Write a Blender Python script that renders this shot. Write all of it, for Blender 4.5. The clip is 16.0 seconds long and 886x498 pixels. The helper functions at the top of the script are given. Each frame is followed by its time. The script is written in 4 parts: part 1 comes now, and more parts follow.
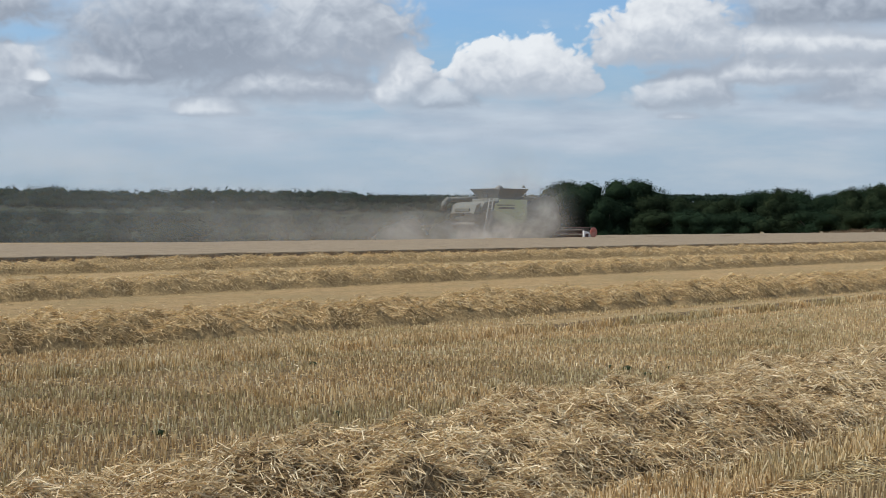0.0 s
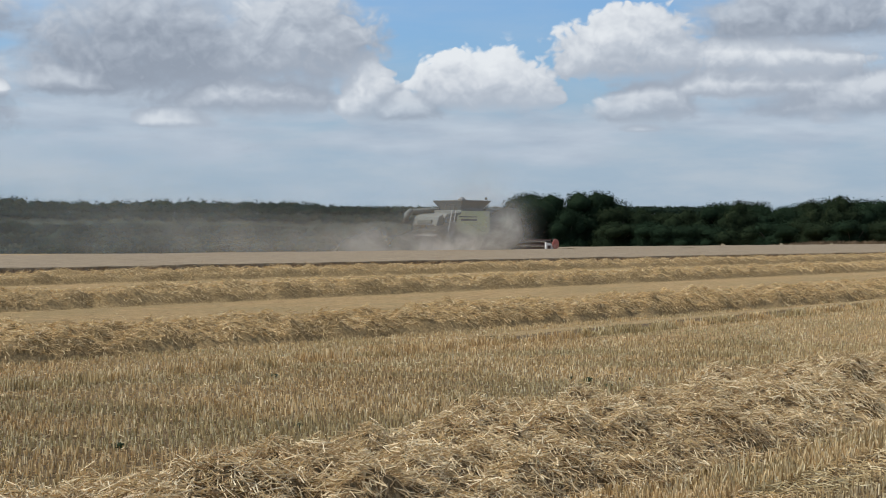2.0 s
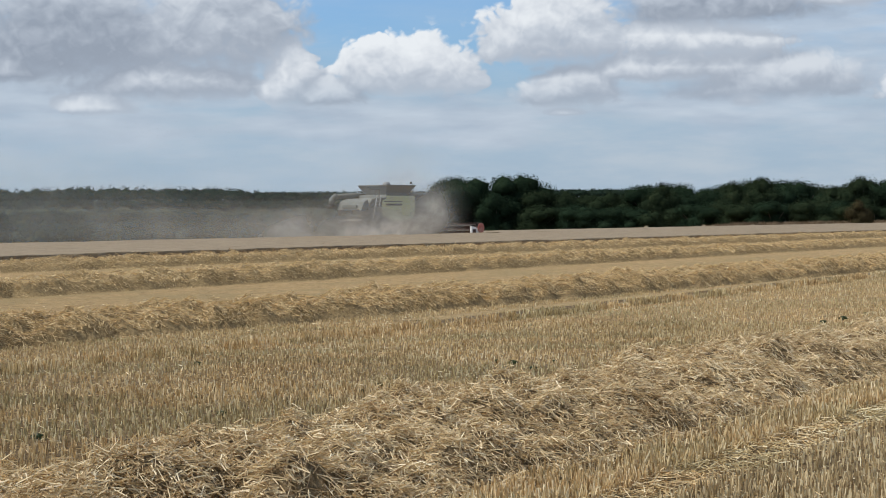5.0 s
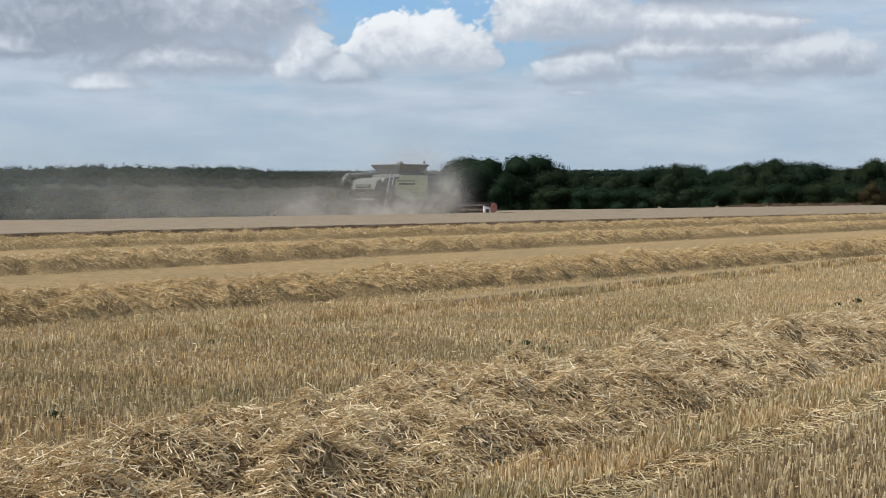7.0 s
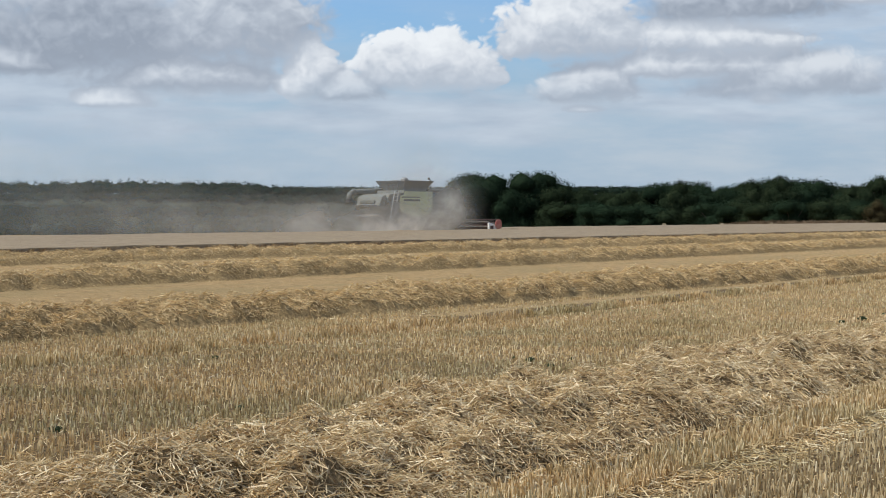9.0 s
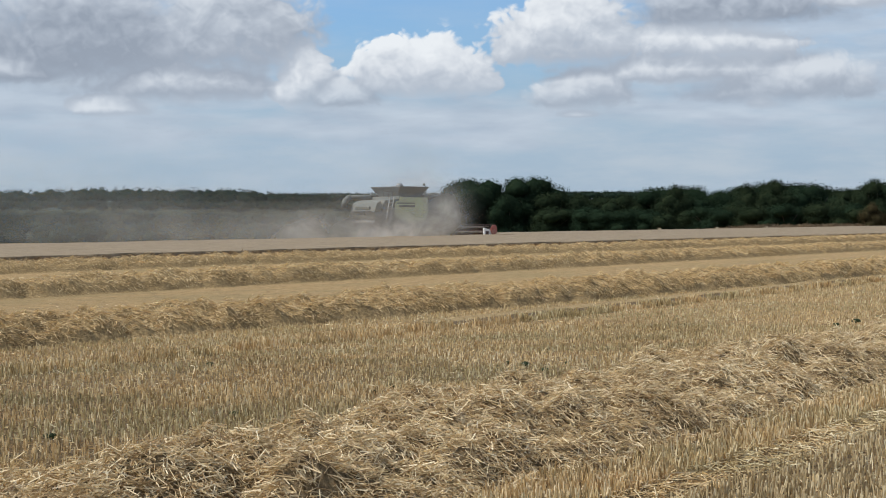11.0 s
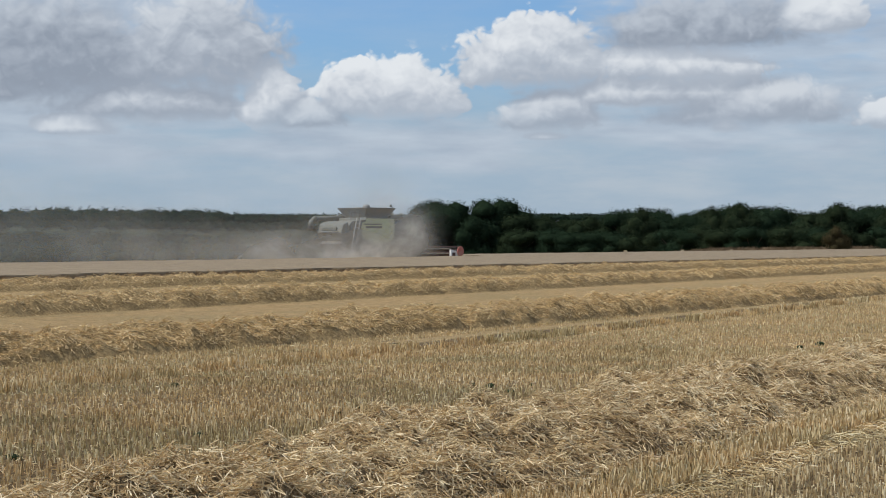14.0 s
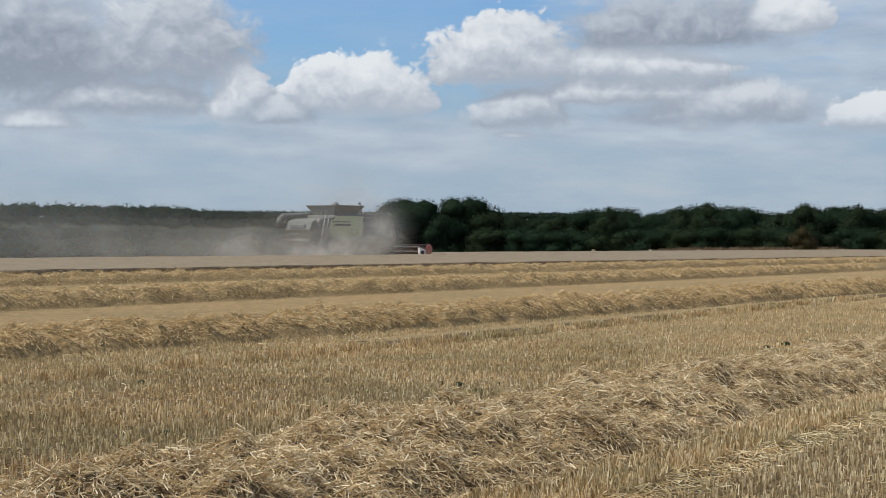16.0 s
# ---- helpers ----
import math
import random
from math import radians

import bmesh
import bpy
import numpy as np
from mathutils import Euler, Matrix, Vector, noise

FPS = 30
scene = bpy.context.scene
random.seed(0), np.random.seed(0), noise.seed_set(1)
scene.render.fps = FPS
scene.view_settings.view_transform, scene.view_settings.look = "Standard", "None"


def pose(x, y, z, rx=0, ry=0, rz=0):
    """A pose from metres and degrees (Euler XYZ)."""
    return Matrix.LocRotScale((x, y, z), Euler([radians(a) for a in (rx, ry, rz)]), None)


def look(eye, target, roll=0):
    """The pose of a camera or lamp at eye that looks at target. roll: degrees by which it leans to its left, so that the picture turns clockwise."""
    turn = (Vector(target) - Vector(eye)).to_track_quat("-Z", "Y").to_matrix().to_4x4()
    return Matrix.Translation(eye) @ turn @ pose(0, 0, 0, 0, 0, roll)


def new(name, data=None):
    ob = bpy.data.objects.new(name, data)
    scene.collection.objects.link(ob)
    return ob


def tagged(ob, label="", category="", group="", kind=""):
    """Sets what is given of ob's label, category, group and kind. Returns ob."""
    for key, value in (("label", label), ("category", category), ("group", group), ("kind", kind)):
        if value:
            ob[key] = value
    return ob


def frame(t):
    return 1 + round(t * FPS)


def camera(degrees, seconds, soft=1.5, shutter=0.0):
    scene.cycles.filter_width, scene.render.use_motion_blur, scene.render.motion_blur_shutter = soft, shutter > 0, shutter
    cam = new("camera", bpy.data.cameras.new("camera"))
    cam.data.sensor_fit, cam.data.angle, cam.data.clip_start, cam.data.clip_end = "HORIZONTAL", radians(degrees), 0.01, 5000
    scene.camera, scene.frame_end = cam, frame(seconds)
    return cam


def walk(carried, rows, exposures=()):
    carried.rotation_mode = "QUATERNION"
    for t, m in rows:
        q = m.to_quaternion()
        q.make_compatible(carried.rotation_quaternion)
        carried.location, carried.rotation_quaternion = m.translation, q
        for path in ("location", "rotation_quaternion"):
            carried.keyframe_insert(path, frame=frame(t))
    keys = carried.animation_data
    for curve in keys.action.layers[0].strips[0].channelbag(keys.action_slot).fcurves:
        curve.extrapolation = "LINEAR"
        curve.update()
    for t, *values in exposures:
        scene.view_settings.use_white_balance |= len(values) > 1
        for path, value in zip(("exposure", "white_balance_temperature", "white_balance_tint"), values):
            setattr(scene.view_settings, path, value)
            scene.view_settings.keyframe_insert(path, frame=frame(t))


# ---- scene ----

# ---------------------------------------------------------------- camera
cam = camera(34.83, 16.0, soft=1.0)
ROWS = [
    (0, -0, -0, 1.65, 88.923, -0, 0),
    (0.5, -0.003, -0.001, 1.651, 89.063, 0, -0.265),
    (1, -0.001, -0.007, 1.653, 89.217, -0.091, -0.597),
    (1.5, 0.001, -0.006, 1.655, 89.325, -0.085, -1.03),
    (2, 0.007, 0.003, 1.651, 89.395, -0.073, -1.521),
    (2.5, 0.018, 0.007, 1.653, 89.397, -0.07, -2.076),
    (3, 0.02, 0.012, 1.649, 89.395, -0.033, -2.718),
    (3.5, 0.031, 0.018, 1.65, 89.355, 0.158, -3.391),
    (4, 0.038, 0.016, 1.648, 89.243, 0.378, -4.06),
    (4.2, 0.038, 0.017, 1.648, 89.174, 0.44, -4.312),
    (6.3, 0.025, 0.03, 1.653, 88.012, 0.53, -4.605),
    (6.5, 0.023, 0.03, 1.654, 87.953, 0.431, -4.424),
    (7, 0.018, 0.033, 1.652, 87.936, 0.2, -4.016),
    (7.5, 0.017, 0.033, 1.654, 88.037, 0.042, -3.792),
    (8, 0.02, 0.022, 1.654, 88.234, -0.059, -3.768),
    (8.5, 0.025, 0.027, 1.656, 88.407, -0.048, -3.835),
    (9, 0.023, 0.028, 1.654, 88.597, 0.041, -3.825),
    (11.5, 0.045, 0, 1.644, 89.015, 0.467, -4.08),
    (12, 0.042, -0.008, 1.644, 89.373, 0.269, -4.424),
    (12.5, 0.039, -0.005, 1.648, 89.714, 0.149, -4.736),
    (13, 0.036, -0.01, 1.646, 89.885, 0.193, -4.946),
    (13.5, 0.037, -0.015, 1.645, 89.879, 0.138, -5.133),
    (14, 0.044, -0.012, 1.647, 89.693, 0.107, -5.357),
    (14.5, 0.045, -0.002, 1.646, 89.547, 0.063, -5.657),
    (15, 0.043, 0.002, 1.647, 89.49, -0.048, -6.002),
    (15.5, 0.041, -0.004, 1.65, 89.527, -0.183, -6.321),
    (16, 0.04, -0.004, 1.651, 89.619, -0.259, -6.631),
]
walk(cam, [(t, pose(x, y, z, rx, ry, rz)) for t, x, y, z, rx, ry, rz in ROWS],
     exposures=[(0.0, -0.04), (3.0, -0.11), (6.5, 0.03), (8.5, 0.02), (11.5, -0.03), (13.0, -0.12), (16.0, -0.13)])

# ---------------------------------------------------------------- plan
# Field lines run at 45 degrees: p is the distance across them, s the distance along them.
C45 = math.sqrt(0.5)
SUN_AZ, SUN_EL = -94.0, 53.0


def ps(p, s, z=0.0):
    return Vector(((s - p) * C45, (s + p) * C45, z))


def ps_np(p, s, z):
    return np.stack([(s - p) * C45, (s + p) * C45, z], axis=1)


def hill(x, y):
    """The land lies level round the field, dips beyond it and rises to a wooded ridge far off."""
    d = math.hypot(x, y)
    dip = min(max((d - 108.0) / 222.0, 0.0), 1.0)
    t = min(max((d - 360.0) / 300.0, 0.0), 1.0)
    return 16.0 * t * t * (3 - 2 * t) - 5.0 * dip * dip * (3 - 2 * dip)


# ---------------------------------------------------------------- node helpers
class Nodes:
    def __init__(self, tree):
        self.tree = tree

    def add(self, kind, **props):
        n = self.tree.nodes.new(kind)
        for key, value in props.items():
            setattr(n, key, value)
        return n

    def put(self, socket, value):
        if isinstance(value, bpy.types.NodeSocket):
            self.tree.links.new(value, socket)
        elif value is not None:
            socket.default_value = value

    def math(self, op, a, b=None, c=None, clamp=False):
        n = self.add("ShaderNodeMath", operation=op, use_clamp=clamp)
        for i, v in enumerate((a, b, c)):
            self.put(n.inputs[i], v)
        return n.outputs[0]

    def smooth(self, value, lo, hi, a=0.0, b=1.0):
        n = self.add("ShaderNodeMapRange", interpolation_type="SMOOTHSTEP")
        self.put(n.inputs["Value"], value)
        for name, v in (("From Min", lo), ("From Max", hi), ("To Min", a), ("To Max", b)):
            self.put(n.inputs[name], v)
        return n.outputs[0]

    def mix(self, fac, a, b, blend="MIX"):
        n = self.add("ShaderNodeMix", data_type="RGBA", blend_type=blend)
        self.put(n.inputs[0], fac)
        for i, v in ((6, a), (7, b)):
            self.put(n.inputs[i], (*v, 1.0) if isinstance(v, tuple) and len(v) == 3 else v)
        return n.outputs[2]

    def noise(self, vector, scale, detail=4.0, rough=0.55, distortion=0.0):
        n = self.add("ShaderNodeTexNoise")
        self.put(n.inputs["Vector"], vector)
        self.put(n.inputs["Scale"], scale)
        self.put(n.inputs["Detail"], detail)
        self.put(n.inputs["Roughness"], rough)
        self.put(n.inputs["Distortion"], distortion)
        return n.outputs["Fac"]

    def coords(self, kind="Object", rotation=0.0, scale=(1, 1, 1)):
        c = self.add("ShaderNodeTexCoord").outputs[kind]
        m = self.add("ShaderNodeMapping")
        self.put(m.inputs["Vector"], c)
        m.inputs["Rotation"].default_value = (0, 0, rotation)
        m.inputs["Scale"].default_value = scale
        return m.outputs[0]

    def ramp(self, fac, *stops):
        n = self.add("ShaderNodeValToRGB")
        self.put(n.inputs[0], fac)
        els = n.color_ramp.elements
        while len(els) < len(stops):
            els.new(0.5)
        for e, (at, col) in zip(els, stops):
            e.position, e.color = at, (*col, 1.0)
        return n.outputs[0]


def material(name):
    m = bpy.data.materials.new(name)
    m.use_nodes = True
    n = Nodes(m.node_tree)
    return m, n, m.node_tree.nodes["Principled BSDF"]


def surface(name, light, dark, rough=0.6, metal=0.0, scale=6.0, dirt=None, bump=0.15, coat=0.0):
    """Paint, metal, rubber and the like: two tones at two scales, with dust lying on it."""
    m, n, b = material(name)
    v = n.coords()
    f = n.math("ADD", n.math("MULTIPLY", n.noise(v, scale), 0.6), n.math("MULTIPLY", n.noise(v, scale * 9, 3), 0.4))
    col = n.ramp(f, (0.35, dark), (0.65, light))
    if dirt:
        col = n.mix(n.smooth(n.noise(v, scale * 0.5, 6, 0.65), 0.35, 0.75), col, dirt)
    n.put(b.inputs["Base Color"], col)
    n.put(b.inputs["Roughness"], n.smooth(f, 0.2, 0.8, max(rough - 0.1, 0), min(rough + 0.12, 1)))
    b.inputs["Metallic"].default_value = metal
    b.inputs["Coat Weight"].default_value = coat
    bp = n.add("ShaderNodeBump")
    bp.inputs["Strength"].default_value = bump
    bp.inputs["Distance"].default_value = 0.01
    n.put(bp.inputs["Height"], f)
    n.put(b.inputs["Normal"], bp.outputs[0])
    return m


def fibre(name, stops, rough=0.55, through_light=0.3, gloss=0.3, patches=None, each=0.72, clump=0.35):
    """Straw, stalks and leaves: a colour for each piece, with some light passing through."""
    m, n, b = material(name)
    g = n.add("ShaderNodeNewGeometry")
    fine = n.noise(n.coords(), clump, 3)
    f = n.math("ADD", n.math("MULTIPLY", g.outputs["Random Per Island"], each), n.math("MULTIPLY", fine, 1.22 - each))
    f = n.math("SUBTRACT", f, 0.1, clamp=True)
    col = n.ramp(f, *stops)
    if patches:
        at = n.coords("Object", rotation=-math.pi / 4, scale=(1.0, 3.0, 1.0))
        col = n.mix(n.smooth(n.noise(at, 0.22, 4, 0.6), 0.44, 0.60, 0.0, 0.7), col, n.ramp(f, *patches))
    n.put(b.inputs["Base Color"], col)
    b.inputs["Roughness"].default_value = rough
    b.inputs["Specular IOR Level"].default_value = gloss
    t = n.add("ShaderNodeBsdfTranslucent")
    n.put(t.inputs[0], col)
    mx = n.add("ShaderNodeMixShader")
    mx.inputs[0].default_value = through_light
    n.tree.links.new(b.outputs[0], mx.inputs[1])
    n.tree.links.new(t.outputs[0], mx.inputs[2])
    n.tree.links.new(mx.outputs[0], n.tree.nodes["Material Output"].inputs[0])
    return m


# ---------------------------------------------------------------- sky and sun
def cloud_group():
    """Cumulus heaps as a field over the sky: u to the right, v up, in thousandths of about 0.4 radian."""
    g = bpy.data.node_groups.new("cloud_field", "ShaderNodeTree")
    g.interface.new_socket("u", in_out="INPUT", socket_type="NodeSocketFloat")
    g.interface.new_socket("v", in_out="INPUT", socket_type="NodeSocketFloat")
    g.interface.new_socket("cover", in_out="OUTPUT", socket_type="NodeSocketFloat")
    g.interface.new_socket("tone", in_out="OUTPUT", socket_type="NodeSocketFloat")
    g.interface.new_socket("body", in_out="OUTPUT", socket_type="NodeSocketFloat")
    n = Nodes(g)
    gi, go = n.add("NodeGroupInput"), n.add("NodeGroupOutput")
    vec = n.add("ShaderNodeCombineXYZ")
    n.put(vec.inputs[0], n.math("MULTIPLY", gi.outputs[0], 0.0125))
    n.put(vec.inputs[1], n.math("MULTIPLY", gi.outputs[1], 0.015))
    w1 = n.noise(vec.outputs[0], 0.6, 3, 0.5)
    w2 = n.noise(vec.outputs[0], 3.2, 3, 0.55)
    warped = n.add("ShaderNodeVectorMath", operation="ADD")
    shove = n.add("ShaderNodeTexNoise")
    n.put(shove.inputs["Vector"], vec.outputs[0])
    shove.inputs["Scale"].default_value = 1.3
    n.put(warped.inputs[0], vec.outputs[0])
    n.put(warped.inputs[1], shove.outputs["Color"])
    billow = None
    for size, amount in ((0.9, 0.36), (2.3, 0.27), (5.2, 0.15)):
        vo = n.add("ShaderNodeTexVoronoi", feature="SMOOTH_F1", voronoi_dimensions="2D")
        n.put(vo.inputs["Vector"], warped.outputs[0])
        vo.inputs["Scale"].default_value = size
        vo.inputs["Smoothness"].default_value = 0.35
        puff = n.math("MULTIPLY", n.math("SUBTRACT", 0.42, vo.outputs["Distance"]), amount * 1.7)
        billow = puff if billow is None else n.math("ADD", billow, puff)
    wob = n.math("ADD", n.math("MULTIPLY", n.math("SUBTRACT", w1, 0.5), 0.7), n.math("MULTIPLY", n.math("SUBTRACT", w2, 0.5), 0.4))
    wob = n.math("ADD", wob, billow)
    total = None
    # each heap: middle, height of its flat base, half width, height over the base, brightness
    white = [(-70, 226, 60, 104, 1.0), (142, 241, 140, 88, 0.92), (395, 300, 138, 118, 0.95), (1050, 205, 110, 48, 0.8),
             (-705, 244, 35, 24, 0.9), (-400, 197, 74, 32, 0.75), (416, 184, 42, 12, 0.8), (730, 199, 34, 24, 0.75), (885, 368, 85, 62, 0.9)]
    sombre = [(-440, 290, 210, 130, 0.12), (-200, 306, 165, 125, 0.45), (-830, 362, 180, 80, 0.25), (-285, 236, 190, 64, 0.55),
              (-560, 255, 110, 50, 0.2), (-20, 216, 95, 40, 0.35), (700, 352, 200, 86, 0.0), (640, 300, 165, 62, 0.8),
              (620, 256, 195, 52, 0.7), (760, 224, 175, 60, 0.4), (420, 220, 98, 64, 0.55), (-770, 205, 110, 115, 0.45)]
    weight = shade = None
    for cu, base, ru, rv, tone in white + sombre:
        a = n.math("DIVIDE", n.math("SUBTRACT", gi.outputs[0], cu), ru)
        up = n.math("DIVIDE", n.math("SUBTRACT", gi.outputs[1], base), rv)
        up = n.math("MAXIMUM", up, n.math("MULTIPLY", up, -3.2 if tone > 0.8 or tone < 0.1 else -2.0))
        e = n.math("SUBTRACT", 1.0, n.math("ADD", n.math("MULTIPLY", a, a), n.math("MULTIPLY", up, up)))
        w = n.math("POWER", n.math("MAXIMUM", n.math("ADD", e, 0.45), 0.001), 3.0)
        weight = w if weight is None else n.math("ADD", weight, w)
        shade = n.math("MULTIPLY", w, tone) if shade is None else n.math("MULTIPLY_ADD", w, tone, shade)
        total = e if total is None else n.math("SMOOTH_MAX", total, e, 0.15)
    # the same weather goes on over the rest of the sky
    wide = n.add("ShaderNodeCombineXYZ")
    n.put(wide.inputs[0], n.math("MULTIPLY", gi.outputs[0], 0.0022))
    n.put(wide.inputs[1], n.math("MULTIPLY", gi.outputs[1], 0.005))
    rest = n.math("MULTIPLY", n.math("SUBTRACT", n.noise(wide.outputs[0], 1.0, 4, 0.5), 0.47), 5.0)
    away = n.math("MAXIMUM", n.smooth(n.math("ABSOLUTE", gi.outputs[0]), 1150, 1500), n.smooth(gi.outputs[1], 470, 620))
    rest = n.math("SUBTRACT", rest, n.math("MULTIPLY", n.math("SUBTRACT", 1.0, away), 6.0))
    total = n.math("MAXIMUM", total, rest)
    n.put(go.inputs[0], n.math("ADD", total, wob))
    n.put(go.inputs[2], n.math("MULTIPLY_ADD", wob, 0.42, total))
    n.put(go.inputs[1], n.math("DIVIDE", n.math("ADD", shade, 0.0005), n.math("ADD", weight, 0.001)))
    return g


def build_world():
    w = bpy.data.worlds.new("sky")
    scene.world = w
    w.use_nodes = True
    n = Nodes(w.node_tree)
    bg = w.node_tree.nodes["Background"]
    sky = n.add("ShaderNodeTexSky", sky_type="NISHITA", sun_disc=False)
    sky.sun_elevation, sky.sun_rotation = radians(SUN_EL), radians(SUN_AZ)
    sky.air_density, sky.dust_density, sky.ozone_density = 1.1, 2.2, 1.2
    sep = n.add("ShaderNodeSeparateXYZ")
    n.put(sep.inputs[0], n.add("ShaderNodeTexCoord").outputs["Generated"])
    x, y, z = sep.outputs
    u = n.math("MULTIPLY", n.math("ARCTAN2", x, y), 2500.0)
    v = n.math("MULTIPLY", n.math("ARCSINE", z), 2500.0)
    g = cloud_group()

    def cover(uu, vv):
        q = n.add("ShaderNodeGroup", node_tree=g)
        n.put(q.inputs[0], uu)
        n.put(q.inputs[1], vv)
        return q.outputs

    here, tone, body = cover(u, v)
    above = cover(n.math("SUBTRACT", u, 8.0), n.math("ADD", v, 26.0))[2]
    mask = n.smooth(here, n.smooth(tone, 0.1, 0.95, -0.6, -0.14), n.smooth(tone, 0.1, 0.95, 0.6, 0.12))
    thick = n.math("MULTIPLY", n.smooth(n.math("SUBTRACT", above, body), -0.75, 0.22), 0.85)
    fluff = n.add("ShaderNodeCombineXYZ")
    n.put(fluff.inputs[0], n.math("MULTIPLY", u, 0.007))
    n.put(fluff.inputs[1], n.math("MULTIPLY", v, 0.022))
    fl = n.noise(fluff.outputs[0], 0.5, 3, 0.5)
    thick = n.math("ADD", thick, n.math("MULTIPLY", n.math("SUBTRACT", fl, 0.45), 0.6))
    thick = n.math("ADD", thick, n.math("MULTIPLY", n.math("SUBTRACT", 0.75, tone), 0.35), clamp=True)
    bright = n.ramp(thick, (0.0, (7.1, 7.1, 7.1)), (0.3, (5.9, 6.0, 6.2)), (0.6, (4.6, 4.85, 5.25)), (1.0, (3.4, 3.7, 4.2)))
    grey = n.ramp(thick, (0.0, (5.1, 5.35, 5.7)), (0.35, (4.3, 4.6, 5.05)), (0.7, (3.3, 3.6, 4.1)), (1.0, (2.5, 2.8, 3.3)))
    cloud = n.mix(tone, grey, bright)
    # undersides thin out into the pale sky behind them
    mask = n.math("MULTIPLY", mask, n.smooth(n.math("SUBTRACT", above, body), 0.0, 0.9, 1.0, 0.25))
    # thin veils between the heaps and a pale haze towards the horizon
    veil_at = n.add("ShaderNodeCombineXYZ")
    n.put(veil_at.inputs[0], n.math("MULTIPLY", u, 0.0035))
    n.put(veil_at.inputs[1], n.math("MULTIPLY", v, 0.016))
    veil = n.smooth(n.noise(veil_at.outputs[0], 1.0, 6, 0.6), 0.3, 0.75)
    low = n.smooth(v, 120, 330, 1.0, 0.12)
    haze = n.ramp(n.smooth(v, 0, 300), (0.0, (3.3, 4.05, 4.8)), (1.0, (3.1, 3.95, 4.9)))
    blue = n.mix(1.0, sky.outputs[0], (0.72, 1.0, 1.3), "MULTIPLY")
    clear = n.mix(n.math("MULTIPLY", low, 0.9), blue, haze)
    clear = n.mix(n.math("MULTIPLY", veil, n.math("ADD", n.math("MULTIPLY", low, 0.55), 0.08)), clear, (4.6, 4.85, 5.1))
    # wide pale sheets of cloud behind the heaps
    sheet = None
    for cu, cv, ru, rv in ((-480, 235, 520, 130), (760, 240, 440, 120), (150, 175, 420, 60), (-480, 400, 420, 90), (800, 390, 380, 60), (-430, 330, 400, 110), (780, 330, 360, 100), (1080, 320, 260, 190)):
        a, b = n.math("DIVIDE", n.math("SUBTRACT", u, cu), ru), n.math("DIVIDE", n.math("SUBTRACT", v, cv), rv)
        e = n.math("SUBTRACT", 1.0, n.math("ADD", n.math("MULTIPLY", a, a), n.math("MULTIPLY", b, b)))
        sheet = e if sheet is None else n.math("MAXIMUM", sheet, e)
    streak = n.noise(veil_at.outputs[0], 1.5, 4, 0.5, 0.3)
    sheet = n.smooth(n.math("ADD", sheet, n.math("MULTIPLY", n.math("SUBTRACT", streak, 0.5), 2.2)), -0.1, 1.0, 0.0, 0.85)
    pale = n.ramp(n.noise(veil_at.outputs[0], 1.9, 4, 0.5), (0.3, (3.4, 3.85, 4.5)), (0.7, (4.7, 5.1, 5.6)))
    clear = n.mix(sheet, clear, pale)
    col = n.mix(n.math("MULTIPLY", mask, n.smooth(v, 130, 260, 0.35, 1.0)), clear, cloud)
    n.put(bg.inputs["Color"], n.mix(1.0, col, (1.0, 1.045, 1.09), "MULTIPLY"))
    bg.inputs["Strength"].default_value = 0.12


build_world()
sun = new("sun", bpy.data.lights.new("sun", "SUN"))
sun.data.energy, sun.data.angle, sun.data.color = 4.25, radians(1.5), (1.0, 0.97, 0.92)
d = Vector((math.sin(radians(SUN_AZ)) * math.cos(radians(SUN_EL)), math.cos(radians(SUN_AZ)) * math.cos(radians(SUN_EL)), math.sin(radians(SUN_EL))))
sun.matrix_world = look(d * 500, (0, 0, 0))

# ---------------------------------------------------------------- materials
STRAW = fibre("straw", ((0.0, (0.27, 0.178, 0.088)), (0.3, (0.53, 0.39, 0.21)), (0.65, (0.77, 0.615, 0.37)), (1.0, (0.96, 0.86, 0.62))), 0.45, 0.22)
STRAW_FAR = fibre("straw_golden", ((0.0, (0.30, 0.195, 0.085)), (0.4, (0.63, 0.455, 0.225)), (1.0, (0.93, 0.755, 0.455))), 0.5, 0.15)
STUBBLE = fibre("stubble", ((0.0, (0.20, 0.128, 0.057)), (0.30, (0.52, 0.360, 0.173)), (0.62, (0.76, 0.575, 0.310)), (1.0, (0.96, 0.85, 0.60))), 0.55, 0.22, 0.3,
                ((0.0, (0.17, 0.140, 0.062)), (0.5, (0.47, 0.385, 0.20)), (1.0, (0.84, 0.75, 0.49))))
STUBBLE_PALE = fibre("stubble_paler", ((0.0, (0.26, 0.187, 0.094)), (0.35, (0.50, 0.376, 0.203)), (0.7, (0.72, 0.578, 0.341)), (1.0, (0.94, 0.84, 0.59))), 0.55, 0.3, 0.3)
WHEAT = fibre("ripe_wheat", ((0.0, (0.27, 0.20, 0.127)), (0.5, (0.34, 0.262, 0.17)), (1.0, (0.42, 0.335, 0.225))), 0.7, 0.15, 0.1)
STALK = fibre("wheat_stalk", ((0.0, (0.15, 0.095, 0.05)), (0.5, (0.28, 0.19, 0.105)), (1.0, (0.44, 0.32, 0.19))), 0.7, 0.15, 0.1)
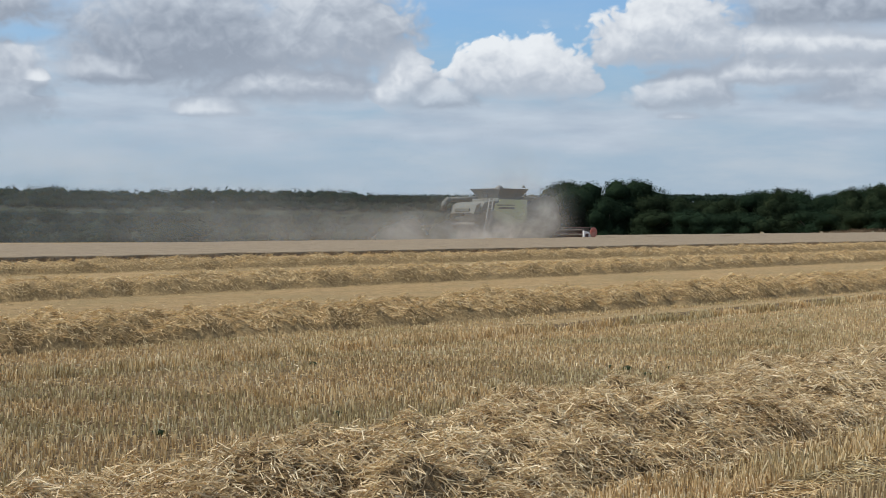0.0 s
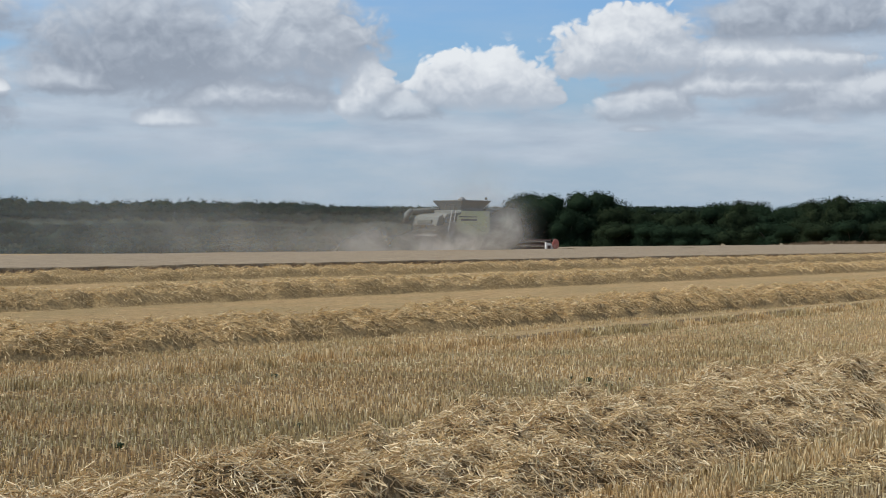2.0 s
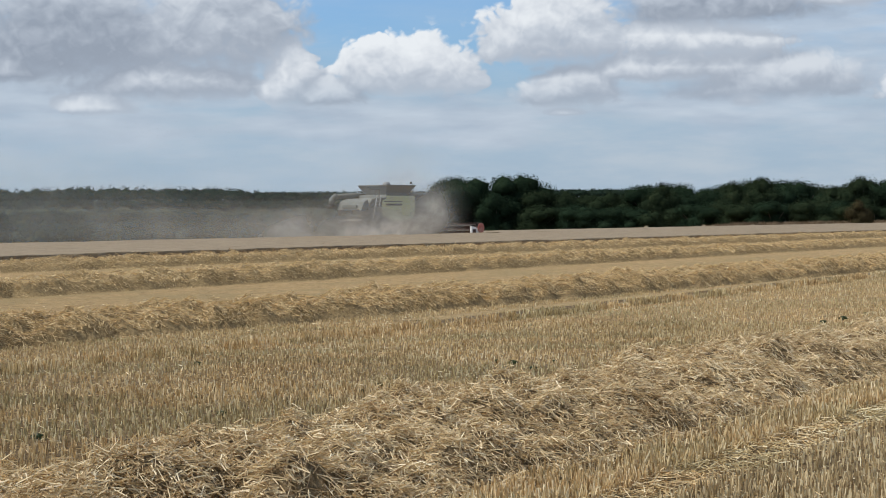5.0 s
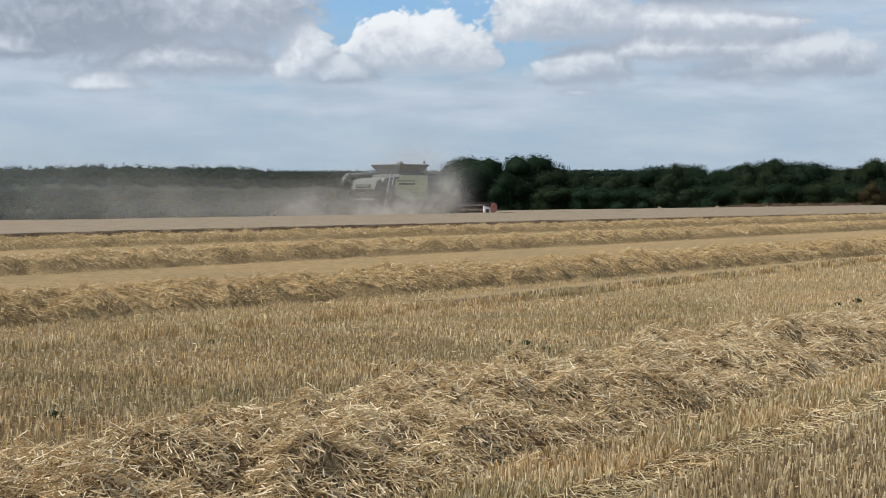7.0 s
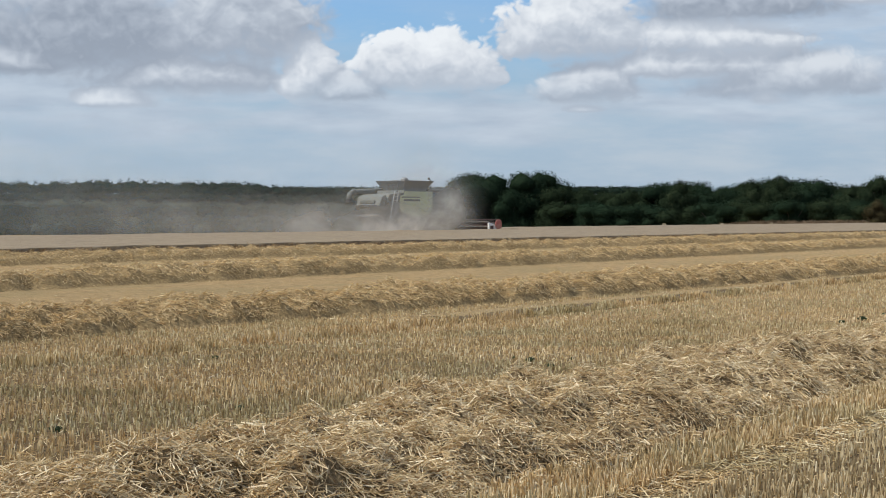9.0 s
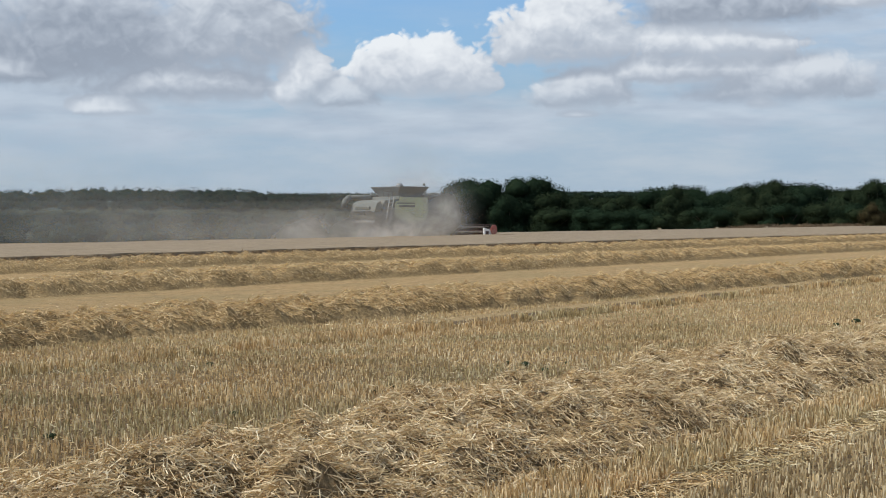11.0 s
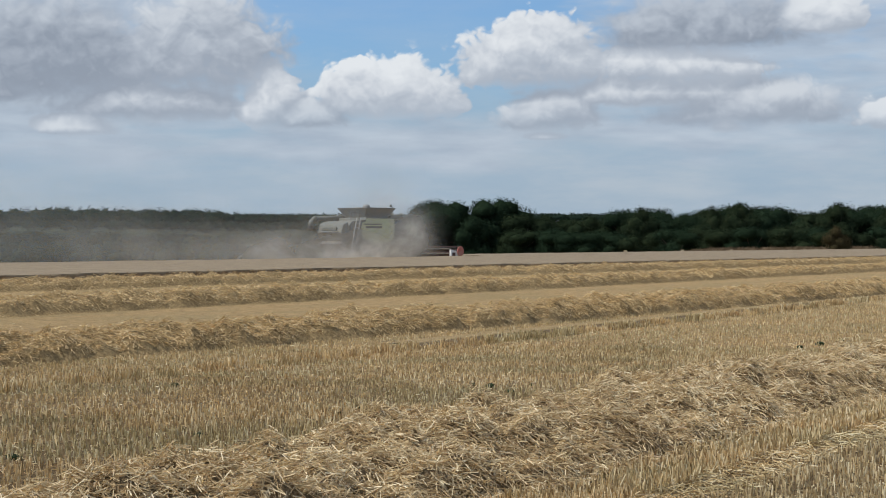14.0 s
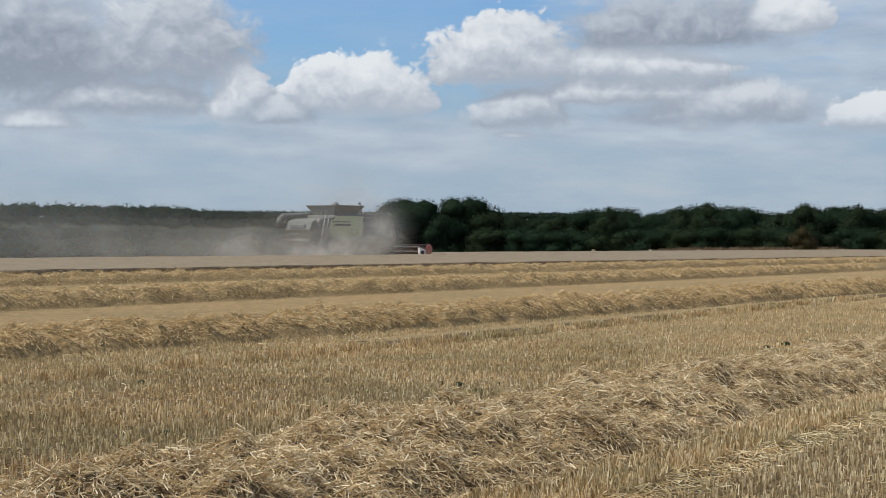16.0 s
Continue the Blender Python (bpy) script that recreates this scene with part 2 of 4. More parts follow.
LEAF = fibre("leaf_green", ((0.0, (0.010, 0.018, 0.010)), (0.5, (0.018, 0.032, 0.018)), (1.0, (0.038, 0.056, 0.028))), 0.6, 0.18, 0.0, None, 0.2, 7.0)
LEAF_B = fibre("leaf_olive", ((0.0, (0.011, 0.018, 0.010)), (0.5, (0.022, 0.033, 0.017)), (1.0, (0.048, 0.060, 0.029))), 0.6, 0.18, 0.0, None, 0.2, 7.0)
LEAF_RUST = fibre("leaf_rusty", ((0.0, (0.03, 0.025, 0.012)), (0.5, (0.055, 0.046, 0.023)), (1.0, (0.09, 0.072, 0.038))), 0.6, 0.25, 0.0, None, 0.2, 7.0)
LEAF_FAR = fibre("leaf_far", ((0.0, (0.012, 0.021, 0.015)), (0.5, (0.022, 0.035, 0.024)), (1.0, (0.040, 0.056, 0.036))), 0.6, 0.2, 0.0, None, 0.2, 0.12)
WEED = fibre("weed_green", ((0.0, (0.02, 0.03, 0.012)), (1.0, (0.07, 0.10, 0.035))), 0.6, 0.2)
BARK = surface("bark", (0.10, 0.08, 0.06), (0.04, 0.032, 0.025), 0.9, 0, 3.0)
GREEN = surface("green_paint", (0.50, 0.54, 0.30), (0.42, 0.46, 0.25), 0.55, 0, 2.0, (0.44, 0.43, 0.31))
PALE = surface("grey_white_panel", (0.14, 0.148, 0.125), (0.10, 0.108, 0.092), 0.7, 0, 2.0, (0.165, 0.157, 0.128))
DARK = surface("dark_steel", (0.07, 0.07, 0.07), (0.03, 0.03, 0.03), 0.6, 0.2, 4.0, (0.20, 0.17, 0.13))
TYRE = surface("tyre_rubber", (0.045, 0.042, 0.04), (0.02, 0.02, 0.02), 0.85, 0, 5.0, (0.16, 0.13, 0.10))
STEEL = surface("bare_steel", (0.55, 0.54, 0.52), (0.38, 0.37, 0.36), 0.4, 0.8, 5.0, (0.34, 0.30, 0.24))
TANK = surface("tank_cover_grey", (0.24, 0.24, 0.23), (0.18, 0.18, 0.175), 0.6, 0, 3.0, (0.25, 0.235, 0.20))
LADDER = surface("pale_steel", (0.44, 0.44, 0.42), (0.34, 0.34, 0.32), 0.5, 0.2, 4.0, (0.30, 0.28, 0.24))
RED = surface("red_paint", (0.52, 0.10, 0.06), (0.30, 0.06, 0.04), 0.55, 0, 3.0, (0.38, 0.24, 0.19))
WHITE = surface("white_paint", (0.80, 0.80, 0.78), (0.66, 0.65, 0.62), 0.45, 0, 3.0)
REDBROWN = surface("header_red_brown", (0.085, 0.035, 0.03), (0.05, 0.025, 0.02), 0.65, 0.1, 3.0, (0.09, 0.075, 0.06))
GLASS, gn, gb = material("cab_glass")
gb.inputs["Base Color"].default_value = (0.03, 0.04, 0.045, 1)
gb.inputs["Roughness"].default_value = 0.08


def ground_material():
    m, n, b = material("stubble_ground")
    v = n.coords("Object", rotation=-math.pi / 4)      # x along the rows, y across
    sep = n.add("ShaderNodeSeparateXYZ")
    n.put(sep.inputs[0], v)
    stretch = n.add("ShaderNodeMapping")
    n.put(stretch.inputs[0], v)
    stretch.inputs["Scale"].default_value = (1.0, 3.0, 1.0)
    chaff = n.noise(v, 46.0, 5, 0.7)
    clod = n.noise(v, 9.0, 6, 0.7)
    patch = n.noise(stretch.outputs[0], 0.22, 4, 0.6)
    rows = n.noise(stretch.outputs[0], 2.4, 3, 0.6)
    litter = n.ramp(chaff, (0.30, (0.26, 0.165, 0.074)), (0.5, (0.48, 0.322, 0.147)), (0.72, (0.68, 0.495, 0.257)))
    soil = n.ramp(clod, (0.3, (0.085, 0.056, 0.027)), (0.7, (0.21, 0.144, 0.073)))
    col = n.mix(n.smooth(n.math("ADD", n.math("MULTIPLY", rows, 0.6), n.math("MULTIPLY", clod, 0.4)), 0.36, 0.56, 0.25, 0.95), soil, litter)
    green = n.ramp(chaff, (0.3, (0.16, 0.123, 0.052)), (0.7, (0.40, 0.315, 0.16)))
    col = n.mix(n.smooth(patch, 0.44, 0.60, 0.0, 0.5), col, green)
    far_off = n.add("ShaderNodeVectorMath", operation="LENGTH")
    n.put(far_off.inputs[0], v)
    # close by the stalks stand as pieces over darker earth, further off the ground sheet shows stalks and chaff as one
    col = n.mix(n.smooth(far_off.outputs["Value"], 10, 26, 0.90, 0.15), col, soil)
    meadow = n.ramp(n.noise(v, 0.05, 6, 0.6), (0.3, (0.022, 0.030, 0.018)), (0.6, (0.035, 0.042, 0.025)), (0.8, (0.06, 0.062, 0.038)))
    col = n.mix(n.smooth(far_off.outputs["Value"], 205, 240), col, meadow)
    n.put(b.inputs["Base Color"], col)
    b.inputs["Roughness"].default_value = 0.95
    b.inputs["Specular IOR Level"].default_value = 0.15
    bp = n.add("ShaderNodeBump")
    bp.inputs["Strength"].default_value = 0.9
    bp.inputs["Distance"].default_value = 0.04
    n.put(bp.inputs["Height"], n.math("ADD", chaff, n.math("MULTIPLY", clod, 1.5)))
    n.put(b.inputs["Normal"], bp.outputs[0])
    return m


def mound_material(name, dark, mid, light, scale):
    m, n, b = material(name)
    v = n.coords()
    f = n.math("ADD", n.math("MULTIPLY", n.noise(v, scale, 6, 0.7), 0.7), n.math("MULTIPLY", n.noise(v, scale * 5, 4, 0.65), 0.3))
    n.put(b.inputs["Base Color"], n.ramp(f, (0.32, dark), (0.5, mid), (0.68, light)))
    b.inputs["Roughness"].default_value = 0.9
    b.inputs["Specular IOR Level"].default_value = 0.15
    bp = n.add("ShaderNodeBump")
    bp.inputs["Strength"].default_value = 1.0
    bp.inputs["Distance"].default_value = 0.05
    n.put(bp.inputs["Height"], f)
    n.put(b.inputs["Normal"], bp.outputs[0])
    return m


GROUND = ground_material()
# both straw heaps are darkened to paint the shade between loose straws
MOUND = mound_material("shaded_straw_heap", (0.06, 0.040, 0.020), (0.26, 0.183, 0.097), (0.50, 0.375, 0.21), 22.0)
MOUND_GOLD = mound_material("shaded_gold_heap", (0.085, 0.056, 0.026), (0.30, 0.208, 0.098), (0.55, 0.40, 0.20), 18.0)
CANOPY = mound_material("wheat_canopy", (0.155, 0.116, 0.073), (0.225, 0.173, 0.112), (0.295, 0.232, 0.153), 1.6)


# ---------------------------------------------------------------- mesh helpers
def fast_mesh(name, verts, faces, smooth=False):
    """A mesh from arrays; all faces have the same number of corners."""
    me = bpy.data.meshes.new(name)
    verts, faces = np.asarray(verts, np.float32), np.asarray(faces, np.int32)
    k = faces.shape[1]
    me.vertices.add(len(verts))
    me.vertices.foreach_set("co", verts.ravel())
    me.loops.add(faces.size)
    me.loops.foreach_set("vertex_index", faces.ravel())
    me.polygons.add(len(faces))
    me.polygons.foreach_set("loop_start", np.arange(0, faces.size, k, dtype=np.int32))
    me.polygons.foreach_set("use_smooth", np.full(len(faces), smooth, bool))
    me.update(calc_edges=True)
    return me


def mesh_object(name, me, mat, parent=None, label=""):
    me.materials.clear()
    me.materials.append(mat)
    ob = new(name, me)
    ob.parent = parent
    return tagged(ob, label)


def part(name, bm, mat, parent, label="", smooth=False):
    me = bpy.data.meshes.new(name)
    bmesh.ops.recalc_face_normals(bm, faces=bm.faces)
    bm.to_mesh(me)
    bm.free()
    if smooth:
        me.polygons.foreach_set("use_smooth", np.ones(len(me.polygons), bool))
    return mesh_object(name, me, mat, parent, label)


def thing(name, label, category, m=None, group="", kind=""):
    ob = new(name)
    ob.empty_display_size = 0.2
    if m is not None:
        ob.matrix_world = m
    return tagged(ob, label, category, group, kind)


def tubes(path, radius):
    """Thin split stalks, open on one side like cut straw. path: (n, k, 3) points along each; radius: (n, k)."""
    n, k, _ = path.shape
    along = path[:, -1] - path[:, 0]
    along /= np.linalg.norm(along, axis=1, keepdims=True) + 1e-9
    ref = np.where(np.abs(along[:, 2:3]) > 0.8, np.array([[1.0, 0, 0]]), np.array([[0, 0, 1.0]]))
    e1 = np.cross(along, ref)
    e1 /= np.linalg.norm(e1, axis=1, keepdims=True) + 1e-9
    e2 = np.cross(along, e1)
    turn = np.random.default_rng(n).uniform(0, 2 * math.pi, (n, 1))
    e1, e2 = np.cos(turn) * e1 + np.sin(turn) * e2, np.cos(turn) * e2 - np.sin(turn) * e1
    verts = np.empty((n, k, 3, 3), np.float32)
    for c in range(3):
        a = 2 * math.pi * c / 3
        verts[:, :, c] = path + radius[:, :, None] * (math.cos(a) * e1 + math.sin(a) * e2)[:, None]
    base = (np.arange(n) * k * 3)[:, None, None, None]
    ring = (np.arange(k - 1) * 3)[None, :, None, None]
    quad = np.array([[c, c + 1, c + 4, c + 3] for c in range(2)])[None, None]
    return verts.reshape(-1, 3), (base + ring + quad).reshape(-1, 4)


def box(bm, x0, x1, y0, y1, z0, z1, bevel=0.0):
    r = bmesh.ops.create_cube(bm, size=1.0)
    bmesh.ops.scale(bm, vec=(x1 - x0, y1 - y0, z1 - z0), verts=r["verts"])
    bmesh.ops.translate(bm, vec=((x0 + x1) / 2, (y0 + y1) / 2, (z0 + z1) / 2), verts=r["verts"])
    if bevel:
        es = list({e for v in r["verts"] for e in v.link_edges})
        bmesh.ops.bevel(bm, geom=es, offset=bevel, segments=2, affect="EDGES", profile=0.5)
    return bm


def prism(bm, outline, y0, y1, bevel=0.0):
    """A side outline in x and z, drawn out from y0 to y1."""
    a = [bm.verts.new((x, y0, z)) for x, z in outline]
    b = [bm.verts.new((x, y1, z)) for x, z in outline]
    fs = [bm.faces.new(a), bm.faces.new(b[::-1])]
    for i in range(len(a)):
        j = (i + 1) % len(a)
        fs.append(bm.faces.new((a[i], b[i], b[j], a[j])))
    if bevel:
        bmesh.ops.bevel(bm, geom=list({e for f in fs for e in f.edges}), offset=bevel, segments=2, affect="EDGES", profile=0.5)
    return bm


def rod(bm, a, b, r, sides=10, r2=None):
    a, b = Vector(a), Vector(b)
    q = bmesh.ops.create_cone(bm, cap_ends=True, segments=sides, radius1=r, radius2=r if r2 is None else r2, depth=(b - a).length)
    m = Matrix.Translation((a + b) / 2) @ (b - a).to_track_quat("Z", "Y").to_matrix().to_4x4()
    bmesh.ops.transform(bm, matrix=m, verts=q["verts"])
    return bm


def lathe(bm, profile, segments=28):
    """A turned body about the y axis: profile of (radius, y)."""
    rings = []
    for r, y in profile:
        rings.append([bm.verts.new((r * math.cos(2 * math.pi * i / segments), y, r * math.sin(2 * math.pi * i / segments))) for i in range(segments)])
    for a, b in zip(rings, rings[1:]):
        for i in range(segments):
            j = (i + 1) % segments
            bm.faces.new((a[i], a[j], b[j], b[i]))
    return bm


rng = np.random.default_rng(11)

# ---------------------------------------------------------------- the ground
def build_ground():
    def ticks():
        near = np.arange(-60, 300.1, 6.0)
        return np.unique(np.concatenate([np.linspace(-2600, -100, 26), near, np.linspace(320, 800, 25), np.linspace(900, 2600, 15)]))

    xs = np.unique(np.concatenate([np.linspace(-2600, -700, 20), np.arange(-680, 681, 20.0), np.linspace(700, 2600, 20)]))
    ys = ticks()
    gx, gy = np.meshgrid(xs, ys, indexing="ij")
    gz = np.vectorize(hill)(gx, gy)
    gz = np.where(gy < 0, 0, gz)
    verts = np.stack([gx, gy, gz], -1).reshape(-1, 3)
    i, j = np.meshgrid(np.arange(len(xs) - 1), np.arange(len(ys) - 1), indexing="ij")
    a = i * len(ys) + j
    faces = np.stack([a, a + len(ys), a + len(ys) + 1, a + 1], -1).reshape(-1, 4)
    ob = mesh_object("ground", fast_mesh("ground", verts, faces, True), GROUND)
    return tagged(ob, "harvested field of pale stubble, chaff and bare soil", "ground", kind="structure")


ground = build_ground()

# ---------------------------------------------------------------- straw swaths
SWATHS = [(6.30, 1.0, 0.27), (17.1, 0.98, 0.31), (28.2, 1.0, 0.34), (41.5, 1.0, 0.34)]   # p of the middle, half width, height
BENDS = [(0.0, 10.0), (0.022, 10.0), (0.05, 20.0), (0.012, 38.0)]      # how each swath turns off: slope, and s where it stands at p


def middle(k, s):
    if k == 0:
        return np.interp(s, (-10, 5.7, 8.5, 12.5, 16.0, 24.0), (6.0, 6.12, 6.45, 6.72, 6.68, 6.75))
    return SWATHS[k][0] + BENDS[k][0] * (np.minimum(s, 90.0) - BENDS[k][1])


def swath_height(k, s, q):
    """Height of swath k at s along it and q across it (arrays)."""
    p, half, high = SWATHS[k]
    out = np.empty(len(s))
    for i in range(len(s)):
        a, b = float(s[i]), float(q[i])
        wav = noise.noise(Vector((a * 0.45, k * 7.3, 0.0)))
        wid = half * (1 + 0.13 * noise.noise(Vector((a * 0.8, k * 3.1, 5.0 if b < 0 else 9.0))))
        t = abs(b - 0.10 * wav) / wid
        body = max(0.0, 1 - t ** (2.6 if b > 0 else 3.4 if k == 0 else 4.5)) * high * (1 + 0.22 * wav)
        lump = noise.noise(Vector((a * 2.1, b * 2.4, k * 2.0))) * (0.19 if k == 0 else 0.17) + noise.noise(Vector((a * 6.0, b * 5.0, k * 4.0))) * (0.12 if k == 0 else 0.11)
        lump += (0.5 - abs(noise.noise(Vector((a * 11.0, b * 8.0, k * 5.0))))) * (0.05 if k == 0 else 0.07)
        out[i] = body + lump * min(1.0, 2.2 * max(0.0, 1.15 - t)) if t < 1.15 else 0.0
    return out


def build_swath(k, s0, s1, dense0, dense1, count, length, thick, mat):
    p, half, high = SWATHS[k]
    step = (0.075, 0.085, 0.16, 0.26)[k]
    ss = np.concatenate([np.arange(s0, dense0, 1.0), np.arange(dense0, dense1, step), np.arange(dense1, s1, 1.2)])
    qs = np.linspace(-half * 1.2, half * 1.2, (33, 31, 25, 21)[k])
    gs, gq = np.meshgrid(ss, qs, indexing="ij")
    z = swath_height(k, gs.ravel(), gq.ravel()) - 0.012
    verts = ps_np(middle(k, gs.ravel()) + gq.ravel(), gs.ravel(), z)
    i, j = np.meshgrid(np.arange(len(ss) - 1), np.arange(len(qs) - 1), indexing="ij")
    a = i * len(qs) + j
    faces = np.stack([a, a + len(qs), a + len(qs) + 1, a + 1], -1).reshape(-1, 4)
    words = ["loose pale golden straw swath lying on short stubble", "tall golden straw swath beside a pressed wheel track",
             "long golden straw swath across the stubble", "golden straw swath lying along the standing wheat"][k]
    top = thing("straw_swath", words, "straw swath", group="swaths of straw on the field")
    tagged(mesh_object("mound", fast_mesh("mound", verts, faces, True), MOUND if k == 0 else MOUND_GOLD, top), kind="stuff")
    # the loose straws lying on the heap, and some strewn beside it
    s = rng.uniform(dense0, dense1, count)
    if k == 0:
        s = dense0 + (dense1 - dense0) * rng.uniform(0, 1, count) ** 1.25
    # far swaths: bare near foot shows the shade painted into the heap colour
    q = rng.uniform(-1.1 if k == 0 else -0.93, 1.02, count) * half
    stray = rng.uniform(0, 1, count) < 0.10
    q = np.where(stray, rng.normal(0, 0.75, count) * half, q)
    q = np.where(np.abs(q) > half * (1.5 if k == 0 else 1.12), rng.uniform(-half, half, count), q)
    z = swath_height(k, s, q)
    zq = swath_height(k, s, q + 0.05)
    slope = np.clip((zq - z) / 0.05, -1.6, 1.6)
    ln = length * rng.uniform(0.5, 1.35, count)
    yaw = rng.uniform(0, 2 * math.pi, count)
    ds, dq = np.cos(yaw), np.sin(yaw)
    tilt = rng.normal(0.10 if k == 0 else 0.0, 0.36 if k == 0 else 0.26, count) + slope * dq * 0.55
    tilt = tilt.clip(-0.9, 0.9)
    dirv = np.stack([dq, ds, tilt], 1)
    dirv /= np.linalg.norm(dirv, axis=1, keepdims=True)
    lift = np.abs(rng.normal(0.0, 0.03 if k == 0 else 0.018, count)) + 0.002
    path = np.empty((count, 2, 3), np.float32)
    for c, f in ((0, -0.5), (1, 0.5)):
        path[:, c] = ps_np(middle(k, s) + q + f * ln * dirv[:, 0], s + f * ln * dirv[:, 1], np.maximum(z + lift + f * ln * dirv[:, 2], 0.004))
    rad = np.repeat((thick * rng.uniform(0.55, 1.2, count))[:, None], 2, 1)
    v, f = tubes(path, rad)
    ob = mesh_object("loose_straw", fast_mesh("loose_straw", v, f), mat, top)
    tagged(ob, kind="stuff")
    return top


build_swath(0, -25, 120, 2.0, 22.0, 116000, 0.090, 0.0035, STRAW)
build_swath(1, -20, 150, 6.0, 46.0, 84000, 0.092, 0.0038, STRAW_FAR)
build_swath(2, -10, 190, 11.0, 78.0, 50000, 0.09, 0.0048, STRAW_FAR)
build_swath(3, 0, 230, 18.0, 125.0, 36000, 0.105, 0.0062, STRAW_FAR)


# ---------------------------------------------------------------- stubble
def in_swath(p, s):
    hit = np.zeros(len(p), bool)
    for k, (_, half, _) in enumerate(SWATHS):
        hit |= np.abs(p - middle(k, s)) < half * 0.93
    return hit


def rim(s):
    """The edge of the track pressed before the second swath."""
    return np.interp(s, (0, 10, 17, 24, 29, 36, 90), (13.4, 13.6, 13.9, 14.45, 14.85, 15.5, 16.6))


def near_rim(s):
    """The edge of the pressed track before the first swath."""
    return np.interp(s, (0, 6.6, 8.0, 10.1, 14.0, 30.0), (4.05, 4.22, 4.34, 4.55, 4.75, 4.9))


def wheel_track(p, s):
    """Bands beside each swath that the tyres have pressed flat."""
    hit = np.zeros(len(p), bool)
    for k in (2, 3):
        c, half = middle(k, s), SWATHS[k][1]
        hit |= (p > c - half - 0.85) & (p < c - half - 0.1)
        hit |= (p > c + half + 0.1) & (p < c + half + 0.85)
    hit |= (p > rim(s) + 0.08) & (p < rim(s) + 1.5) & (s > 16)
    hit |= (p > near_rim(s)) & (p < near_rim(s) + 0.36)
    return hit


def build_stubble():
    groups = []
    for d0, d1, density in ((4.6, 9.0, 760), (9.0, 14.0, 540), (14.0, 22.0, 380), (22.0, 40.0, 120)):
        lo, hi = radians(-21), radians(27.5)
        n = int(density * (hi - lo) * (d1 * d1 - d0 * d0) / 2)
        d = np.sqrt(rng.uniform(d0 * d0, d1 * d1, n))
        az = rng.uniform(lo, hi, n)
        x, y = d * np.sin(az), d * np.cos(az)
        p, s = (y - x) * C45, (y + x) * C45
        row = 0.125
        p = np.round(p / row) * row
        s = np.round(s / 0.085 + 0.5 * np.sin(p * 40)) * 0.085          # tillers stand in small tufts
        p, s = p + rng.normal(0, 0.014, n), s + rng.normal(0, 0.012, n)
        keep = (~in_swath(p, s)) & (p < 17.4) & ~(wheel_track(p, s) & (rng.uniform(0, 1, n) < 0.92))
        p, s, d = p[keep], s[keep], d[keep]
        n = len(p)
        flat = wheel_track(p, s)
        h = (rng.normal(0.084 if d0 < 9 else 0.058 if d0 < 14 else 0.038, 0.013, n)).clip(0.022, 0.13) * np.where(flat, 0.25, 1.0)
        lean = rng.normal(0, 0.13, (n, 2)) + np.where(flat[:, None], rng.normal(0, 0.7, (n, 2)), 0)
        path = np.empty((n, 2, 3), np.float32)
        path[:, 0] = ps_np(p, s, np.full(n, -0.01))
        path[:, 1] = ps_np(p + lean[:, 0] * h, s + lean[:, 1] * h, h)
        r = 0.0029 + 0.00017 * np.minimum(d, 15.0)
        rad = np.stack([r * 1.05, r * 0.95], 1) * rng.uniform(0.7, 1.3, (n, 1))
        groups.append(tubes(path, rad))
    # thinner stubble close round the standpoint and behind it
    n = 9000
    d, az = 7.5 * np.sqrt(rng.uniform(0, 1, n)), rng.uniform(0, 2 * math.pi, n)
    front = (d > 4.6) & (np.cos(az) > 0.88)
    d, az = d[~front], az[~front]
    n = len(d)
    x, y = d * np.sin(az), d * np.cos(az)
    p, s = np.round((y - x) * C45 / 0.125) * 0.125 + rng.normal(0, 0.016, n), (y + x) * C45
    keep = ~in_swath(p, s)
    p, s, n = p[keep], s[keep], int(keep.sum())
    h = rng.normal(0.07, 0.016, n).clip(0.03, 0.12)
    lean = rng.normal(0, 0.17, (n, 2))
    path = np.stack([ps_np(p, s, np.full(n, -0.01)), ps_np(p + lean[:, 0] * h, s + lean[:, 1] * h, h)], 1)
    groups.append(tubes(path, np.full((n, 2), 0.0032)))
    # taller stalks left along the rims of the wheel tracks
    for k, n in ((0, 4400), (1, 7200)):
        s = rng.uniform(4 if k == 0 else 6, (20, 40)[k], n)
        p = near_rim(s) + 0.36 + np.abs(rng.normal(0, 0.22, n)) if k == 0 else rim(s) + rng.normal(0, 0.06, n) + 0.05 * np.sin(s * 2.1)
        d = np.hypot(p, s)
        h = rng.normal(0.10 if k == 0 else 0.115, 0.022, n).clip(0.04, 0.16) * (1.0 if k == 0 else np.where(np.sin(s * 3.7) + np.sin(s * 9.1) > -0.3, 1.0, 0.55))
        lean = rng.normal(0, 0.2, (n, 2))
        path = np.stack([ps_np(p, s, np.full(n, -0.01)), ps_np(p + lean[:, 0] * h, s + lean[:, 1] * h, h)], 1)
        groups.append(tubes(path, np.repeat((0.0026 + 0.00016 * d)[:, None], 2, 1)))
    # the strip before the near track gets a paler material than the rest
    verts = np.concatenate([v for v, f in groups]).reshape(-1, 6, 3)
    foot = verts[:, 0]
    in_pale_strip = (foot[:, 1] - foot[:, 0]) * C45 < near_rim((foot[:, 1] + foot[:, 0]) * C45) + 0.02
    quad = np.array([[0, 1, 4, 3], [1, 2, 5, 4]])
